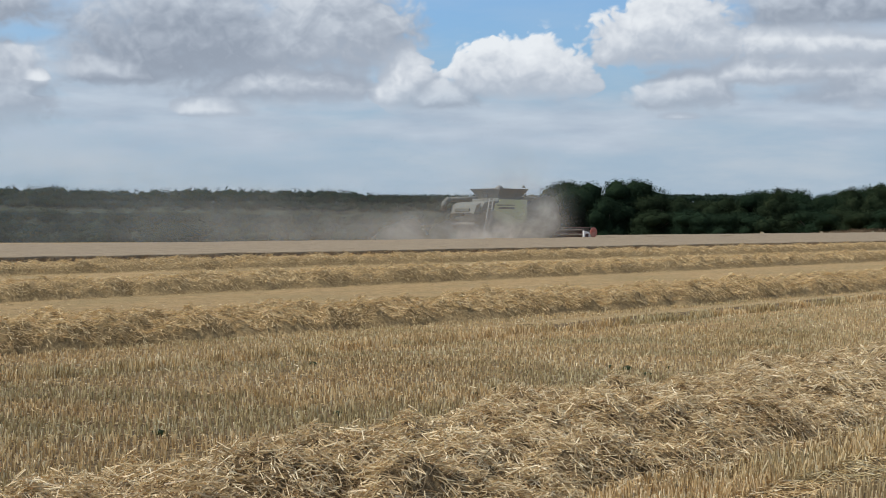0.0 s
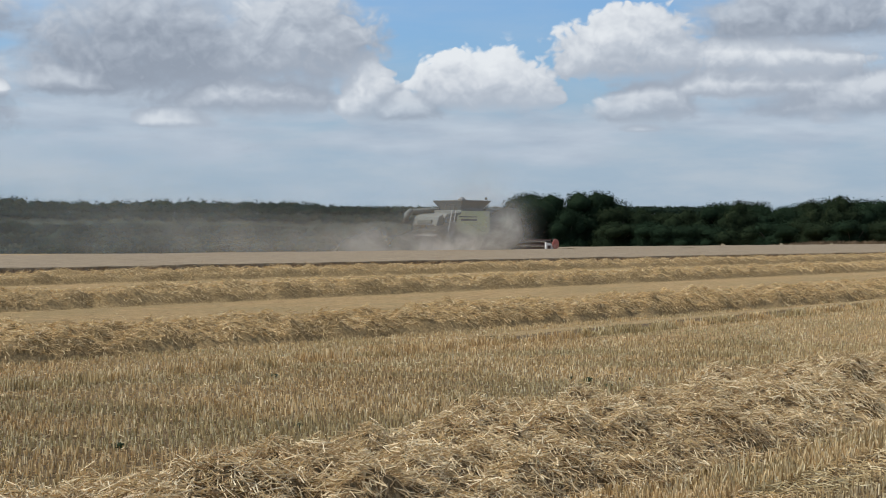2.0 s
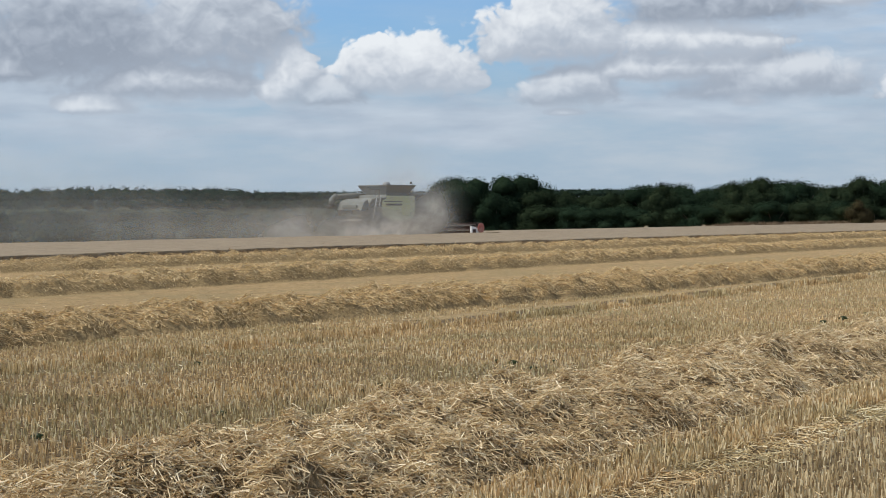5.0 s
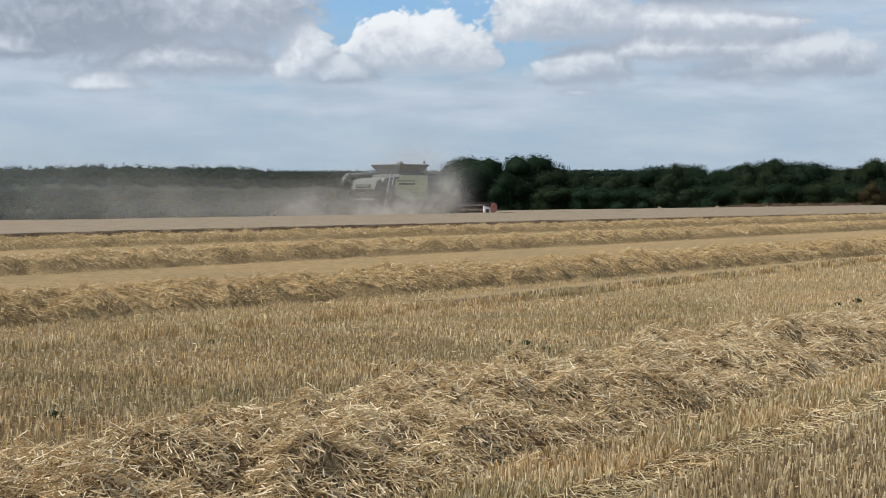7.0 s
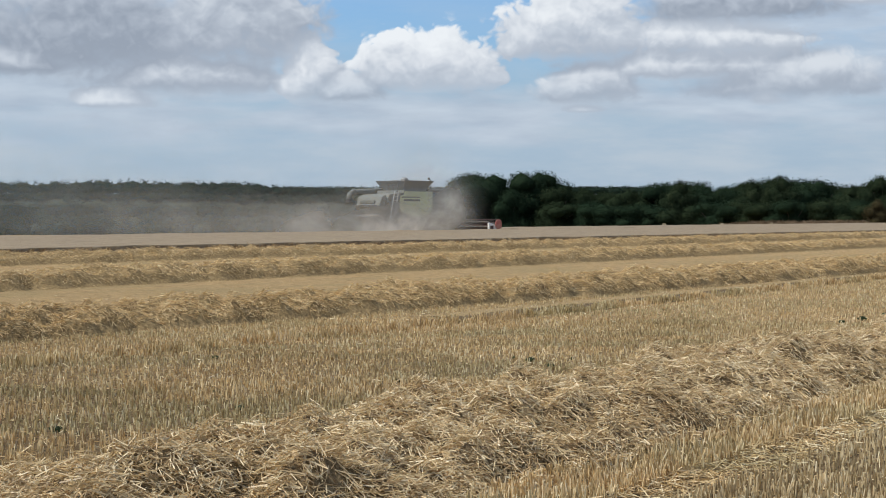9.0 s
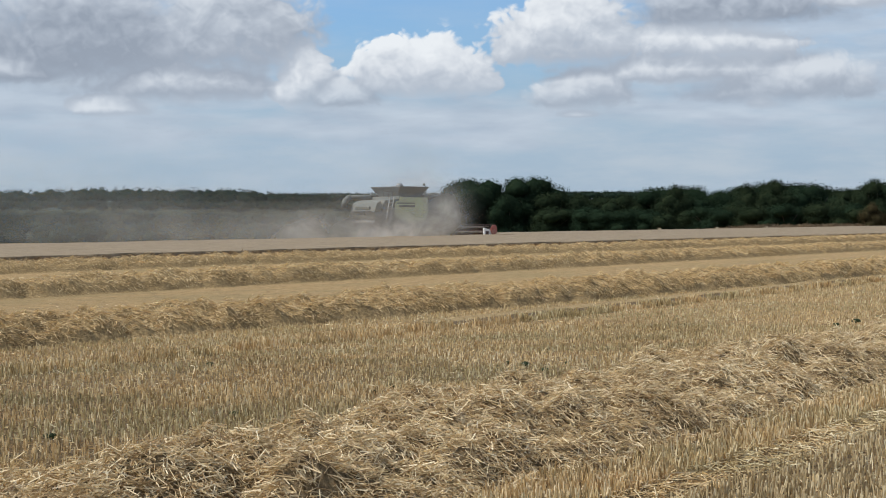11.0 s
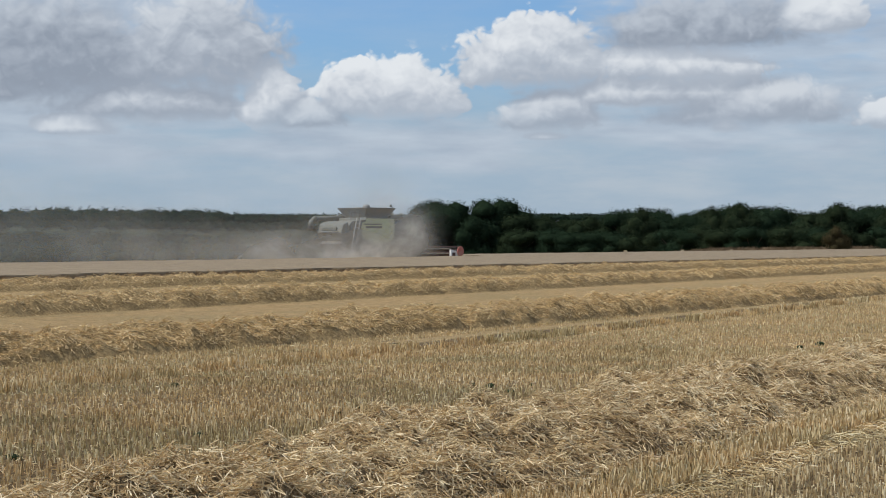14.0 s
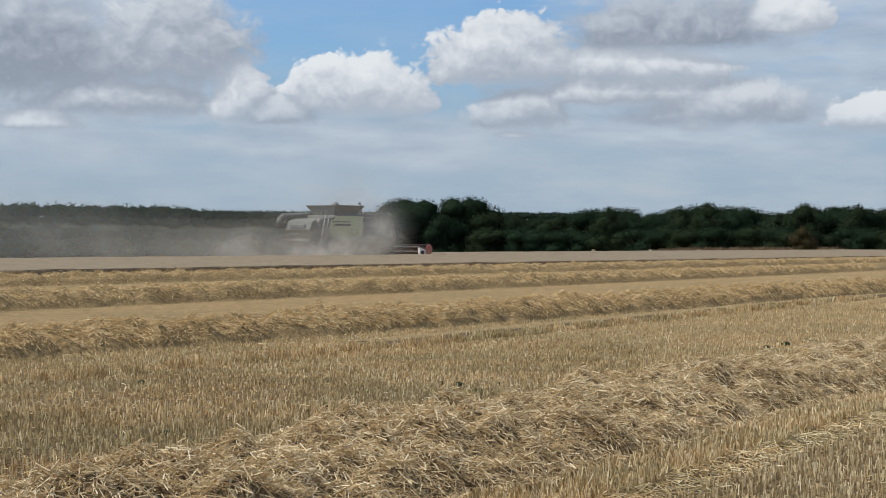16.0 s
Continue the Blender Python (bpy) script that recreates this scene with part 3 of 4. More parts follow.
    for pick, mat, words in ((~in_pale_strip, STUBBLE, "short dry cut wheat stubble standing in drilled rows"),
                             (in_pale_strip, STUBBLE_PALE, "pale stubble strip beside a pressed track")):
        v = verts[pick]
        f = (np.arange(len(v)) * 6)[:, None, None] + quad[None]
        ob = mesh_object("stubble", fast_mesh("stubble", v.reshape(-1, 3), f.reshape(-1, 4)), mat)
        tagged(ob, words, "stubble", kind="stuff")
    # broken straw strewn between the stalks
    n = 19000
    d = np.sqrt(rng.uniform(5.0 ** 2, 30.0 ** 2, n))
    d = 5.0 + (d - 5.0) * rng.uniform(0.2, 1, n)
    az = rng.uniform(radians(-21), radians(27.5), n)
    yaw = rng.uniform(0, 2 * math.pi, n)
    ln = rng.uniform(0.02, 0.09, n)
    x, y = d * np.sin(az), d * np.cos(az)
    p = (y - x) * C45
    z = np.where(rng.uniform(0, 1, n) < 0.25, rng.uniform(0.02, 0.06, n), rng.uniform(0.004, 0.02, n))
    s = (y + x) * C45
    z = np.where(wheel_track(p, s), 0.012, z)
    # a tangle of longer straw fills the near track
    m = 5200
    p[:m], s[:m] = 0, rng.uniform(4.0, 22.0, m)
    p[:m] = near_rim(s[:m]) + rng.uniform(-0.06, 0.46, m)
    x, y = (s - p) * C45, (s + p) * C45
    d = np.hypot(x, y)
    z[:m], ln[:m] = rng.uniform(0.01, 0.055, m), rng.uniform(0.06, 0.16, m)
    e = np.stack([np.cos(yaw), np.sin(yaw), rng.normal(0, 0.25, n)], 1) * ln[:, None]
    c = np.stack([x, y, z], 1)
    path = np.stack([c - e / 2, c + e / 2], 1)
    path[:, :, 2] = np.maximum(path[:, :, 2], 0.003)
    rad = np.repeat((0.0016 + 0.00016 * d)[:, None], 2, 1)
    v, f = tubes(path[~in_swath(p, s)], rad[~in_swath(p, s)])
    ob = mesh_object("chaff", fast_mesh("chaff", v, f), STUBBLE)
    tagged(ob, "broken pale straw strewn between the stubble rows", "straw", kind="stuff")


build_stubble()


def build_track_band(s0, s1, lo, hi, name, words, mat):
    """A band before the second swath, from lo to hi past its edge: straw pressed flat by the tyres, or painted shade.
    """
    ss, qs = np.arange(s0, s1, 0.4), np.linspace(0, 1, 8)
    gs, gq = np.meshgrid(ss, qs, indexing="ij")
    p = rim(gs) + lo + gq * (hi - lo) + 0.05 * np.sin(gs * 1.7 + gq)
    z = 0.006 + 0.006 * np.sin(gs * 5.1 + gq * 9) * np.sin(gq * math.pi) + 0.008 * np.sin(gq * math.pi)
    i, j = np.meshgrid(np.arange(len(ss) - 1), np.arange(len(qs) - 1), indexing="ij")
    a = i * len(qs) + j
    faces = np.stack([a, a + len(qs), a + len(qs) + 1, a + 1], -1).reshape(-1, 4)
    ob = mesh_object(name, fast_mesh(name, ps_np(p.ravel(), gs.ravel(), z.ravel()), faces, True), mat)
    tagged(ob, words, "wheel track", kind="structure")


PRESSED = mound_material("pressed_straw", (0.17, 0.117, 0.055), (0.29, 0.205, 0.098), (0.41, 0.30, 0.155), 9.0)
# dark strip that paints in the shade along the tall stubble edge
TRACK_SHADE = mound_material("track_edge_shade", (0.06, 0.040, 0.020), (0.12, 0.080, 0.040), (0.24, 0.165, 0.082), 7.0)
build_track_band(17, 110, 0.98, 1.45, "wheel_track", "pale pressed wheel track of flattened straw", PRESSED)
build_track_band(16, 90, 0.08, 0.96, "wheel_rut", "dark strip of painted shade along a pressed track", TRACK_SHADE)


# ---------------------------------------------------------------- standing wheat
WHEAT_NEAR, WHEAT_FAR, WHEAT_HIGH = 44.1, 71.3, 0.47


def wheat_edge(s):
    return WHEAT_NEAR + 0.16 * noise.noise(Vector((s * 0.5, 3.0, 0))) + 0.1 * noise.noise(Vector((s * 2.1, 8.0, 0)))


def build_wheat():
    top = thing("wheat_stand", "standing strip of ripe buff wheat not yet cut", "wheat", kind="stuff")
    for near, far, s0, s1 in ((WHEAT_NEAR, WHEAT_FAR, -20.0, 300.0), (WHEAT_FAR, 83.0, 91.5, 300.0)):
        ss = np.arange(s0, s1, 0.8)
        qs = np.concatenate([[0.0, 0.001], np.linspace(0.25, far - near - 0.15, 30), [far - near - 0.001, far - near]])
        gs, gq = np.meshgrid(ss, qs, indexing="ij")
        edge = np.array([wheat_edge(float(s)) - WHEAT_NEAR for s in ss])[:, None] if near == WHEAT_NEAR else 0.0
        p = near + gq + edge * (gq < 3)
        z = WHEAT_HIGH + np.array([0.035 * noise.noise(Vector((float(a) * 0.35, float(b) * 0.5, 1.0))) + 0.02 * noise.noise(Vector((float(a) * 1.3, float(b) * 1.5, 4.0)))
                                   for a, b in zip(gs.ravel(), gq.ravel())]).reshape(gs.shape)
        z[:, 0] = z[:, -1] = 0.0
        verts = ps_np(p.ravel(), gs.ravel(), z.ravel())
        i, j = np.meshgrid(np.arange(len(ss) - 1), np.arange(len(qs) - 1), indexing="ij")
        a = i * len(qs) + j
        faces = np.stack([a, a + len(qs), a + len(qs) + 1, a + 1], -1).reshape(-1, 4)
        mesh_object("wheat_canopy", fast_mesh("wheat_canopy", verts, faces, True), CANOPY, top)
    # stalks and ears along the cut edge, and ears over the top
    n = 10000
    s = rng.uniform(18, 150, n)
    p = WHEAT_NEAR + rng.uniform(-0.28, 0.5, n)
    h = WHEAT_HIGH + rng.normal(-0.06, 0.03, n)
    lean = rng.normal(0, 0.05, (n, 2))
    path = np.stack([ps_np(p, s, np.zeros(n)), ps_np(p + lean[:, 0] * 0.6, s + lean[:, 1] * 0.6, h * 0.8), ps_np(p + lean[:, 0], s + lean[:, 1], h)], 1)
    rad = np.stack([np.full(n, 0.006), np.full(n, 0.006), np.full(n, 0.016)], 1) * (0.7 + s[:, None] / 130)
    v1, f1 = tubes(path, rad)
    m = 16000
    s = rng.uniform(18, 190, m)
    p = WHEAT_NEAR + rng.uniform(0.2, WHEAT_FAR - WHEAT_NEAR - 0.1, m)
    h = WHEAT_HIGH + rng.uniform(-0.03, 0.02, m)
    lean = rng.normal(0, 0.05, (m, 2))
    path = np.stack([ps_np(p, s, h - 0.1), ps_np(p + lean[:, 0], s + lean[:, 1], h)], 1)
    rad = np.stack([np.full(m, 0.013), np.full(m, 0.009)], 1)
    v2, f2 = tubes(path, rad)
    for name, v, f, mat in (("wheat_stalk", v1, f1, STALK), ("wheat_ear", v2, f2, WHEAT)):
        tagged(mesh_object(name, fast_mesh(name, v, f), mat, top), kind="stuff")


build_wheat()


# ---------------------------------------------------------------- trees
def leaf_cloud(lobes, count, size, seed, low=0.0, ragged=1.0):
    """Many small kite-shaped leaf sprays over overlapping uneven lobes (x, y, z, rx, ry, rz)."""
    r = np.random.default_rng(seed)
    area = np.array([(b[3] * b[4] + b[3] * b[5] + b[4] * b[5]) for b in lobes])
    which = r.choice(len(lobes), count, p=area / area.sum())
    L = np.array(lobes)[which]
    d = r.normal(0, 1, (count, 3))
    d /= np.linalg.norm(d, axis=1, keepdims=True)
    rough = np.array([1 + 0.24 * ragged * noise.noise(Vector(v) * 2.4 + Vector((seed, w, 0))) + 0.16 * ragged * noise.noise(Vector(v) * 6.0 + Vector((w, seed, 3))) for v, w in zip(d, which)])
    rad = rough * (0.95 - 0.31 * r.uniform(0, 1, count))
    c = L[:, :3] + d * L[:, 3:] * rad[:, None]
    keep = c[:, 2] > low
    c, d = c[keep], d[keep]
    n = len(c)
    nrm = d + r.normal(0, 0.2, (n, 3))
    nrm /= np.linalg.norm(nrm, axis=1, keepdims=True)
    t = np.cross(nrm, r.normal(0, 1, (n, 3)))
    t /= np.linalg.norm(t, axis=1, keepdims=True)
    b = np.cross(nrm, t)
    w = (size * r.uniform(0.55, 1.35, n))[:, None]
    bend = nrm * w * 0.25
    verts = np.stack([c - t * w - b * w * 0.55, c + t * w + bend, c + b * w * 0.85 - bend], 1).reshape(-1, 3)
    faces = np.arange(n * 3).reshape(-1, 3)
    return verts, faces


def leaf_core(lobes, level, fill=0.71):
    """The dense inner mass of foliage that the sprays sit on, one lumpy ball for each lobe."""
    bm = bmesh.new()
    bmesh.ops.create_icosphere(bm, subdivisions=level, radius=1.0)
    ball = np.array([v.co for v in bm.verts])
    tri = np.array([[v.index for v in f.verts] for f in bm.faces])
    bm.free()
    vs, fs = [], []
    for i, b in enumerate(lobes):
        lump = np.array([fill + 0.24 * noise.noise(Vector(v) * 2.2 + Vector((i * 3.7, b[2], 0))) for v in ball])
        vs.append(np.array(b[:3]) + ball * lump[:, None] * np.array(b[3:]))
        fs.append(tri + i * len(ball))
    return np.concatenate(vs), np.concatenate(fs)


def crown_mesh(name, lobes, level, count, size, seed, low=0.0, ragged=1.0, cores=None):
    v1, f1 = leaf_cloud(lobes, count, size, seed, low, ragged)
    v2, f2 = leaf_core(cores or lobes, level)
    v2[:, 2] = np.maximum(v2[:, 2], low)
    me = fast_mesh(name, np.concatenate([v1, v2]), np.concatenate([f1, f2 + len(v1)]))
    me.polygons.foreach_set("use_smooth", np.arange(len(f1) + len(f2)) >= len(f1))
    return me


def trunk_mesh(high, seed, spread):
    r = random.Random(seed)
    bm = bmesh.new()
    rod(bm, (0, 0, -0.01), (0.02 * high, 0, 0.42 * high), 0.034 * high, 9, 0.020 * high)
    for i in range(6):
        a = i * 1.05 + r.uniform(-0.3, 0.3)
        z0 = r.uniform(0.22, 0.42) * high
        l = r.uniform(0.6, 0.95) * spread
        rod(bm, (0.015 * high, 0, z0), (l * math.cos(a) * 0.6, l * math.sin(a) * 0.6, z0 + r.uniform(0.2, 0.38) * high), 0.014 * high, 6, 0.004 * high)
    me = bpy.data.meshes.new("trunk")
    bm.to_mesh(me)
    bm.free()
    return me


def tree_kind(seed, wide, low, lobes, leaves, size, ragged=1.0):
    """A tree of height 1: its trunk and crown meshes."""
    r = random.Random(seed)
    bl = []
    for i in range(lobes):
        a = r.uniform(0, 2 * math.pi)
        f = r.uniform(0.12, 0.62)
        zz = low + (1 - low) * r.uniform(0.2, 0.84)
        taper = 1.0 - 0.35 * max(0.0, (zz - 0.6) / 0.4)
        rr = r.uniform(0.16, 0.27) * (0.6 + 0.4 * taper)
        bl.append((f * wide * taper * math.cos(a), f * wide * taper * math.sin(a), min(zz, 0.98 - rr), rr * 1.15, rr * 1.15, rr * 0.9))
    bl.append((0, 0, 0.44, wide * 0.62, wide * 0.62, 0.44))
    bl.append((0, 0, 0.22, wide * 0.74, wide * 0.74, 0.28))
    bl.append((0, 0, 0.78, wide * 0.34, wide * 0.34, 0.2))
    return trunk_mesh(1.0, seed, wide), crown_mesh("crown", bl, 1, int(leaves * 4.7), size * 0.44, seed, 0.0, ragged)


KINDS = [tree_kind(3, 0.47, 0.05, 22, 6200, 0.025, 0.4), tree_kind(8, 0.52, 0.03, 26, 6200, 0.025, 0.4), tree_kind(21, 0.42, 0.02, 12, 2800, 0.034),
         tree_kind(34, 0.60, 0.0, 14, 3000, 0.036), tree_kind(55, 0.38, 0.02, 11, 2600, 0.034), tree_kind(71, 0.66, 0.0, 16, 3200, 0.036)]


def plant_tree(u, far, v, kind, leaf, label, wide=1.0, name="tree", group="", category="tree"):
    """u: bearing, v: top above the eye, both in 2500ths of the distance."""
    x, y = far * u / 2500.0, far
    high = 1.65 + v * far / 2500.0 - hill(x, y)
    tm, cm = KINDS[kind]
    top = thing(name, label, category, pose(x, y, hill(x, y) - 0.02, 0, 0, rng.uniform(0, 360)) @ Matrix.Diagonal((high * wide, high * wide, high, 1)), group)
    mesh_object("trunk", tm, BARK, top)
    c = new("crown", cm)
    c.parent = top
    c.material_slots[0].link = "OBJECT" if c.material_slots else "DATA"
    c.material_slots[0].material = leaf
    return top


for _, cm in KINDS:
    cm.materials.append(LEAF)

HEDGE = "trees along the field hedge"
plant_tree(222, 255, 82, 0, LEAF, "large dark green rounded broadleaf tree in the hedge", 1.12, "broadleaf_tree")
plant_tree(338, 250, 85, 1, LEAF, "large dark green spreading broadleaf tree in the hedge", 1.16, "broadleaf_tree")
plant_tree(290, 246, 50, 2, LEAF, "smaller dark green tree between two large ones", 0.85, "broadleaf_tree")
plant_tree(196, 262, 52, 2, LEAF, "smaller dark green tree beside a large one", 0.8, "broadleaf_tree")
TOPS = [(374, 52), (430, 49), (474, 46), (539, 51), (591, 63), (630, 51), (680, 58), (724, 64), (774, 69), (834, 66), (884, 62), (914, 58),
        (960, 71), (1004, 66), (1060, 70), (1130, 66), (1210, 74), (1300, 70)]
TU, TV = [a for a, _ in TOPS], [b for _, b in TOPS]
u = 385.0
i = 0
while u < 1300:
    v = float(np.interp(u, TU, TV)) + rng.uniform(-2, 7)
    far = 250 - (u - 380) * 0.055 + rng.uniform(-5, 5)
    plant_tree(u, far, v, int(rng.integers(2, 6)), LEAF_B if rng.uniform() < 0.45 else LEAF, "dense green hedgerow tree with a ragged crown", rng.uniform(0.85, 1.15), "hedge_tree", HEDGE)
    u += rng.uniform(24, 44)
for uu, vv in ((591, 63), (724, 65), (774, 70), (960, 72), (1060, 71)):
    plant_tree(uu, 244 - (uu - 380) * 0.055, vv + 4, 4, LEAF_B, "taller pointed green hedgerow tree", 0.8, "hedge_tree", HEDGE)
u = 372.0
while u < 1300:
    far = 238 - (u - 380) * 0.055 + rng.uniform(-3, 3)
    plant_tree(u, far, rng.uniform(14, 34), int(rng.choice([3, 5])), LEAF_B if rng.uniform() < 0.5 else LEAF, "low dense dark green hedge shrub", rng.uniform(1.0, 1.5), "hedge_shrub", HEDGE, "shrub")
    u += rng.uniform(26, 46)
plant_tree(957, 190, 31, 4, LEAF_RUST, "small rust-brown leaved tree before the hedge", 0.85, "rusty_tree")


def build_far_woods():
    """The wooded ridge far off, as rows of crowns on the rising land."""
    RU = [-1500, -784, -694, -634, -534, -394, -314, -194, -94, -7, 73, 166, 400, 800, 1500]
    RV = [66, 70, 72, 66, 64, 67, 66, 62, 54, 50, 47, 47, 50, 46, 52]
    lobes = []
    for dist, lo, hi, every in ((650.0, 0.90, 1.0, 9.0), (630.0, 0.76, 0.97, 7.0), (600.0, 0.62, 0.88, 7.0), (545.0, 0.45, 0.66, 9.0), (470.0, 0.2, 0.42, 10.0), (420.0, -0.05, 0.2, 11.0), (370.0, -0.35, 0.0, 12.0)):
        uu = -1300.0
        while uu < 520:
            uu += every * rng.uniform(0.6, 1.4)
            d = dist + rng.uniform(-14, 14)
            v = float(np.interp(uu, RU, RV)) * rng.uniform(lo, hi) + (rng.uniform(2, 5) if rng.uniform() < 0.06 else 0)
            x, y = d * uu / 2500, d
            g = hill(x, y)
            z1 = 1.65 + v * d / 2500
            high = max(z1 - g, 4.0)
            rx = rng.uniform(2.2, 4.4)
            for q in range(3):
                lobes.append((x + rng.uniform(-2, 2), y + rng.uniform(-2, 2), g + high * (0.3 + 0.16 * q), rx * (1 - 0.18 * q), rx * (1 - 0.18 * q), high * 0.36))
    ob = mesh_object("distant_woods", crown_mesh("distant_woods", lobes, 1, 200000, 0.38, 5, -20.0, 0.25, [(*b[:3], b[3] * 1.35, b[4] * 1.2, b[5] * 1.25) for b in lobes[1::3]]), LEAF_FAR)
    tagged(ob, "distant dark green woods along a low ridge", "woods", kind="stuff")


build_far_woods()


# ---------------------------------------------------------------- combine harvester
def build_combine():
    # local axes: x ahead, y to its left, z up; the origin on the ground below the right header end's line
    m = Matrix.Translation(ps(77.2, 80.0)) @ Matrix.Rotation(radians(45), 4, "Z")
    top = thing("combine_harvester", "pale green combine harvester wrapped in dust while cutting wheat", "combine harvester", m)
    body = part("body", prism(bmesh.new(), [(0.15, 1.15), (0.0, 1.6), (0.0, 2.9), (0.35, 3.25), (1.9, 3.3), (1.95, 3.55), (5.3, 3.55), (5.35, 1.6), (4.6, 1.25), (2.6, 1.5), (1.6, 1.5)], -1.5, 1.5, 0.06), PALE, top, "grey-white machine body")
    # green side panels, proud of the body
    for y0, y1 in ((-1.56, -1.503), (1.503, 1.56)):
        part("side_panel", prism(bmesh.new(), [(1.35, 2.72), (1.35, 1.95), (2.1, 1.55), (3.0, 1.42), (5.2, 1.65), (5.25, 3.48), (2.0, 3.48), (1.9, 3.2), (1.5, 3.15)], y0, y1, 0.02), GREEN, body, "dusty light green side panel")
        part("side_panel", prism(bmesh.new(), [(0.06, 1.75), (1.25, 1.85), (1.25, 2.95), (0.3, 2.95), (0.06, 2.7)], y0, y1, 0.02), PALE, body, "grey-white rear side panel")
        y = y0 - 0.012 if y0 < 0 else y1
        for x0, z0, z1 in ((1.6, 2.98, 3.06), (1.85, 2.70, 2.86)):
            lou = part("louvre", box(bmesh.new(), x0, 3.7, y, y + 0.012, z0, z1), DARK, body, "dark ventilation louvre")
            yy = y - 0.02 if y0 < 0 else y + 0.012
            part("slat", box(bmesh.new(), x0, 3.7, yy, yy + 0.02, z0 + 0.03, z0 + 0.05), PALE, lou)
    # rear hood with its opening, and the chopper below
    hood = part("rear_hood", prism(bmesh.new(), [(-0.55, 1.75), (-0.75, 2.35), (-0.45, 3.0), (0.02, 3.2), (0.02, 1.5)], -1.35, 1.35, 0.05), PALE, top, "grey-white rear hood")
    part("hood_grille", box(bmesh.new(), -0.79, -0.64, -1.05, 1.05, 2.3, 2.42, 0.02), DARK, hood)
    part("hood_panel", box(bmesh.new(), -0.74, -0.62, -0.8, 0.8, 2.5, 2.78, 0.03), PALE, hood)
    part("straw_chopper", prism(bmesh.new(), [(-0.5, 1.15), (-0.7, 1.5), (-0.45, 1.74), (0.5, 1.5), (0.3, 1.05)], -1.2, 1.2, 0.03), DARK, top, "dark straw chopper")
    # grain tank with flared covers
    bm = bmesh.new()
    levels = [(3.56, 2.3, 4.9, 1.1), (3.74, 2.2, 5.0, 1.15), (4.30, 1.9, 5.35, 1.6), (4.35, 1.9, 5.35, 1.6), (4.35, 2.05, 5.2, 1.45), (4.05, 2.3, 4.95, 1.2)]
    rings = [[bm.verts.new(c) for c in ((x0, -w, z), (x1, -w, z), (x1, w, z), (x0, w, z))] for z, x0, x1, w in levels]
    for a, b in zip(rings, rings[1:]):
        for i in range(4):
            j = (i + 1) % 4
            bm.faces.new((a[i], a[j], b[j], b[i]))
    bm.faces.new(rings[-1])
    tank = part("grain_tank", bm, TANK, top, "dark grey flared grain tank covers")
    part("grain_heap", lathe(bmesh.new(), [(0.02, 0.55), (0.5, 0.42), (1.2, 0.1), (1.5, 0.0)], 20), CANOPY, tank)
    heap = tank.children[0]
    heap.matrix_local = Matrix.Translation((3.6, 0, 4.0)) @ Matrix.Diagonal((0.75, 0.75, 0.6, 1)) @ Matrix.Rotation(radians(90), 4, "X")
    part("tank_auger_cap", lathe(bmesh.new(), [(0.0, 0.42), (0.18, 0.40), (0.3, 0.26), (0.34, 0.0)], 16), TANK, tank)
    tank.children[-1].matrix_local = Matrix.Translation((3.6, 0, 4.22)) @ Matrix.Rotation(radians(90), 4, "X")
    # unloading auger folded back along the left side
    bm = bmesh.new()
    rod(bm, (4.3, 1.68, 3.62), (-0.6, 1.68, 3.45), 0.20, 16)
    aug = part("unloading_auger", bm, PALE, top, "grey-white folded unloading auger", True)
    bm = bmesh.new()
    rod(bm, (-0.45, 1.68, 3.50), (-0.95, 1.68, 3.20), 0.23, 14)
    rod(bm, (-0.92, 1.68, 3.26), (-1.08, 1.68, 2.80), 0.23, 14, 0.20)
    part("spout", bm, PALE, aug, "", True)
    bm = bmesh.new()
    rod(bm, (-1.07, 1.68, 2.84), (-1.12, 1.68, 2.62), 0.21, 14)
    part("rubber_spout_end", bm, TYRE, aug, "black rubber spout end")
    # service ladder at the rear right corner
    lad = part("ladder", rod(bmesh.new(), (0.62, -1.74, 3.5), (-0.12, -1.86, 1.1), 0.045, 8), LADDER, top, "pale steel service ladder")
    part("ladder_rail", rod(bmesh.new(), (1.06, -1.74, 3.5), (0.32, -1.86, 1.1), 0.045, 8), LADDER, lad)
    for i in range(8):
        f = (i + 0.5) / 8
        part("rung", rod(bmesh.new(), (0.62 - 0.74 * f, -1.74 - 0.12 * f, 3.5 - 2.4 * f), (1.06 - 0.74 * f, -1.74 - 0.12 * f, 3.5 - 2.4 * f), 0.02, 6), STEEL, lad)
    rail = part("handrail", rod(bmesh.new(), (0.2, -1.45, 3.95), (1.2, -1.45, 3.95), 0.022, 6), DARK, top)
    for x in (0.2, 0.7, 1.2):
        part("rail_post", rod(bmesh.new(), (x, -1.45, 3.24), (x, -1.45, 3.95), 0.02, 6), DARK, rail)
    # cab
    cab = part("cab", prism(bmesh.new(), [(5.4, 1.7), (5.4, 3.5), (7.0, 3.5), (7.35, 2.9), (7.0, 1.7)], -0.95, 0.95, 0.06), PALE, top, "grey cab")
    part("cab_roof", box(bmesh.new(), 5.3, 7.5, -1.1, 1.1, 3.5, 3.72, 0.07), PALE, cab)
    for y in (-0.975, 0.955):
        part("side_window", prism(bmesh.new(), [(5.55, 2.1), (5.55, 3.4), (6.95, 3.4), (7.2, 2.9), (6.95, 2.1)], y, y + 0.02), GLASS, cab)
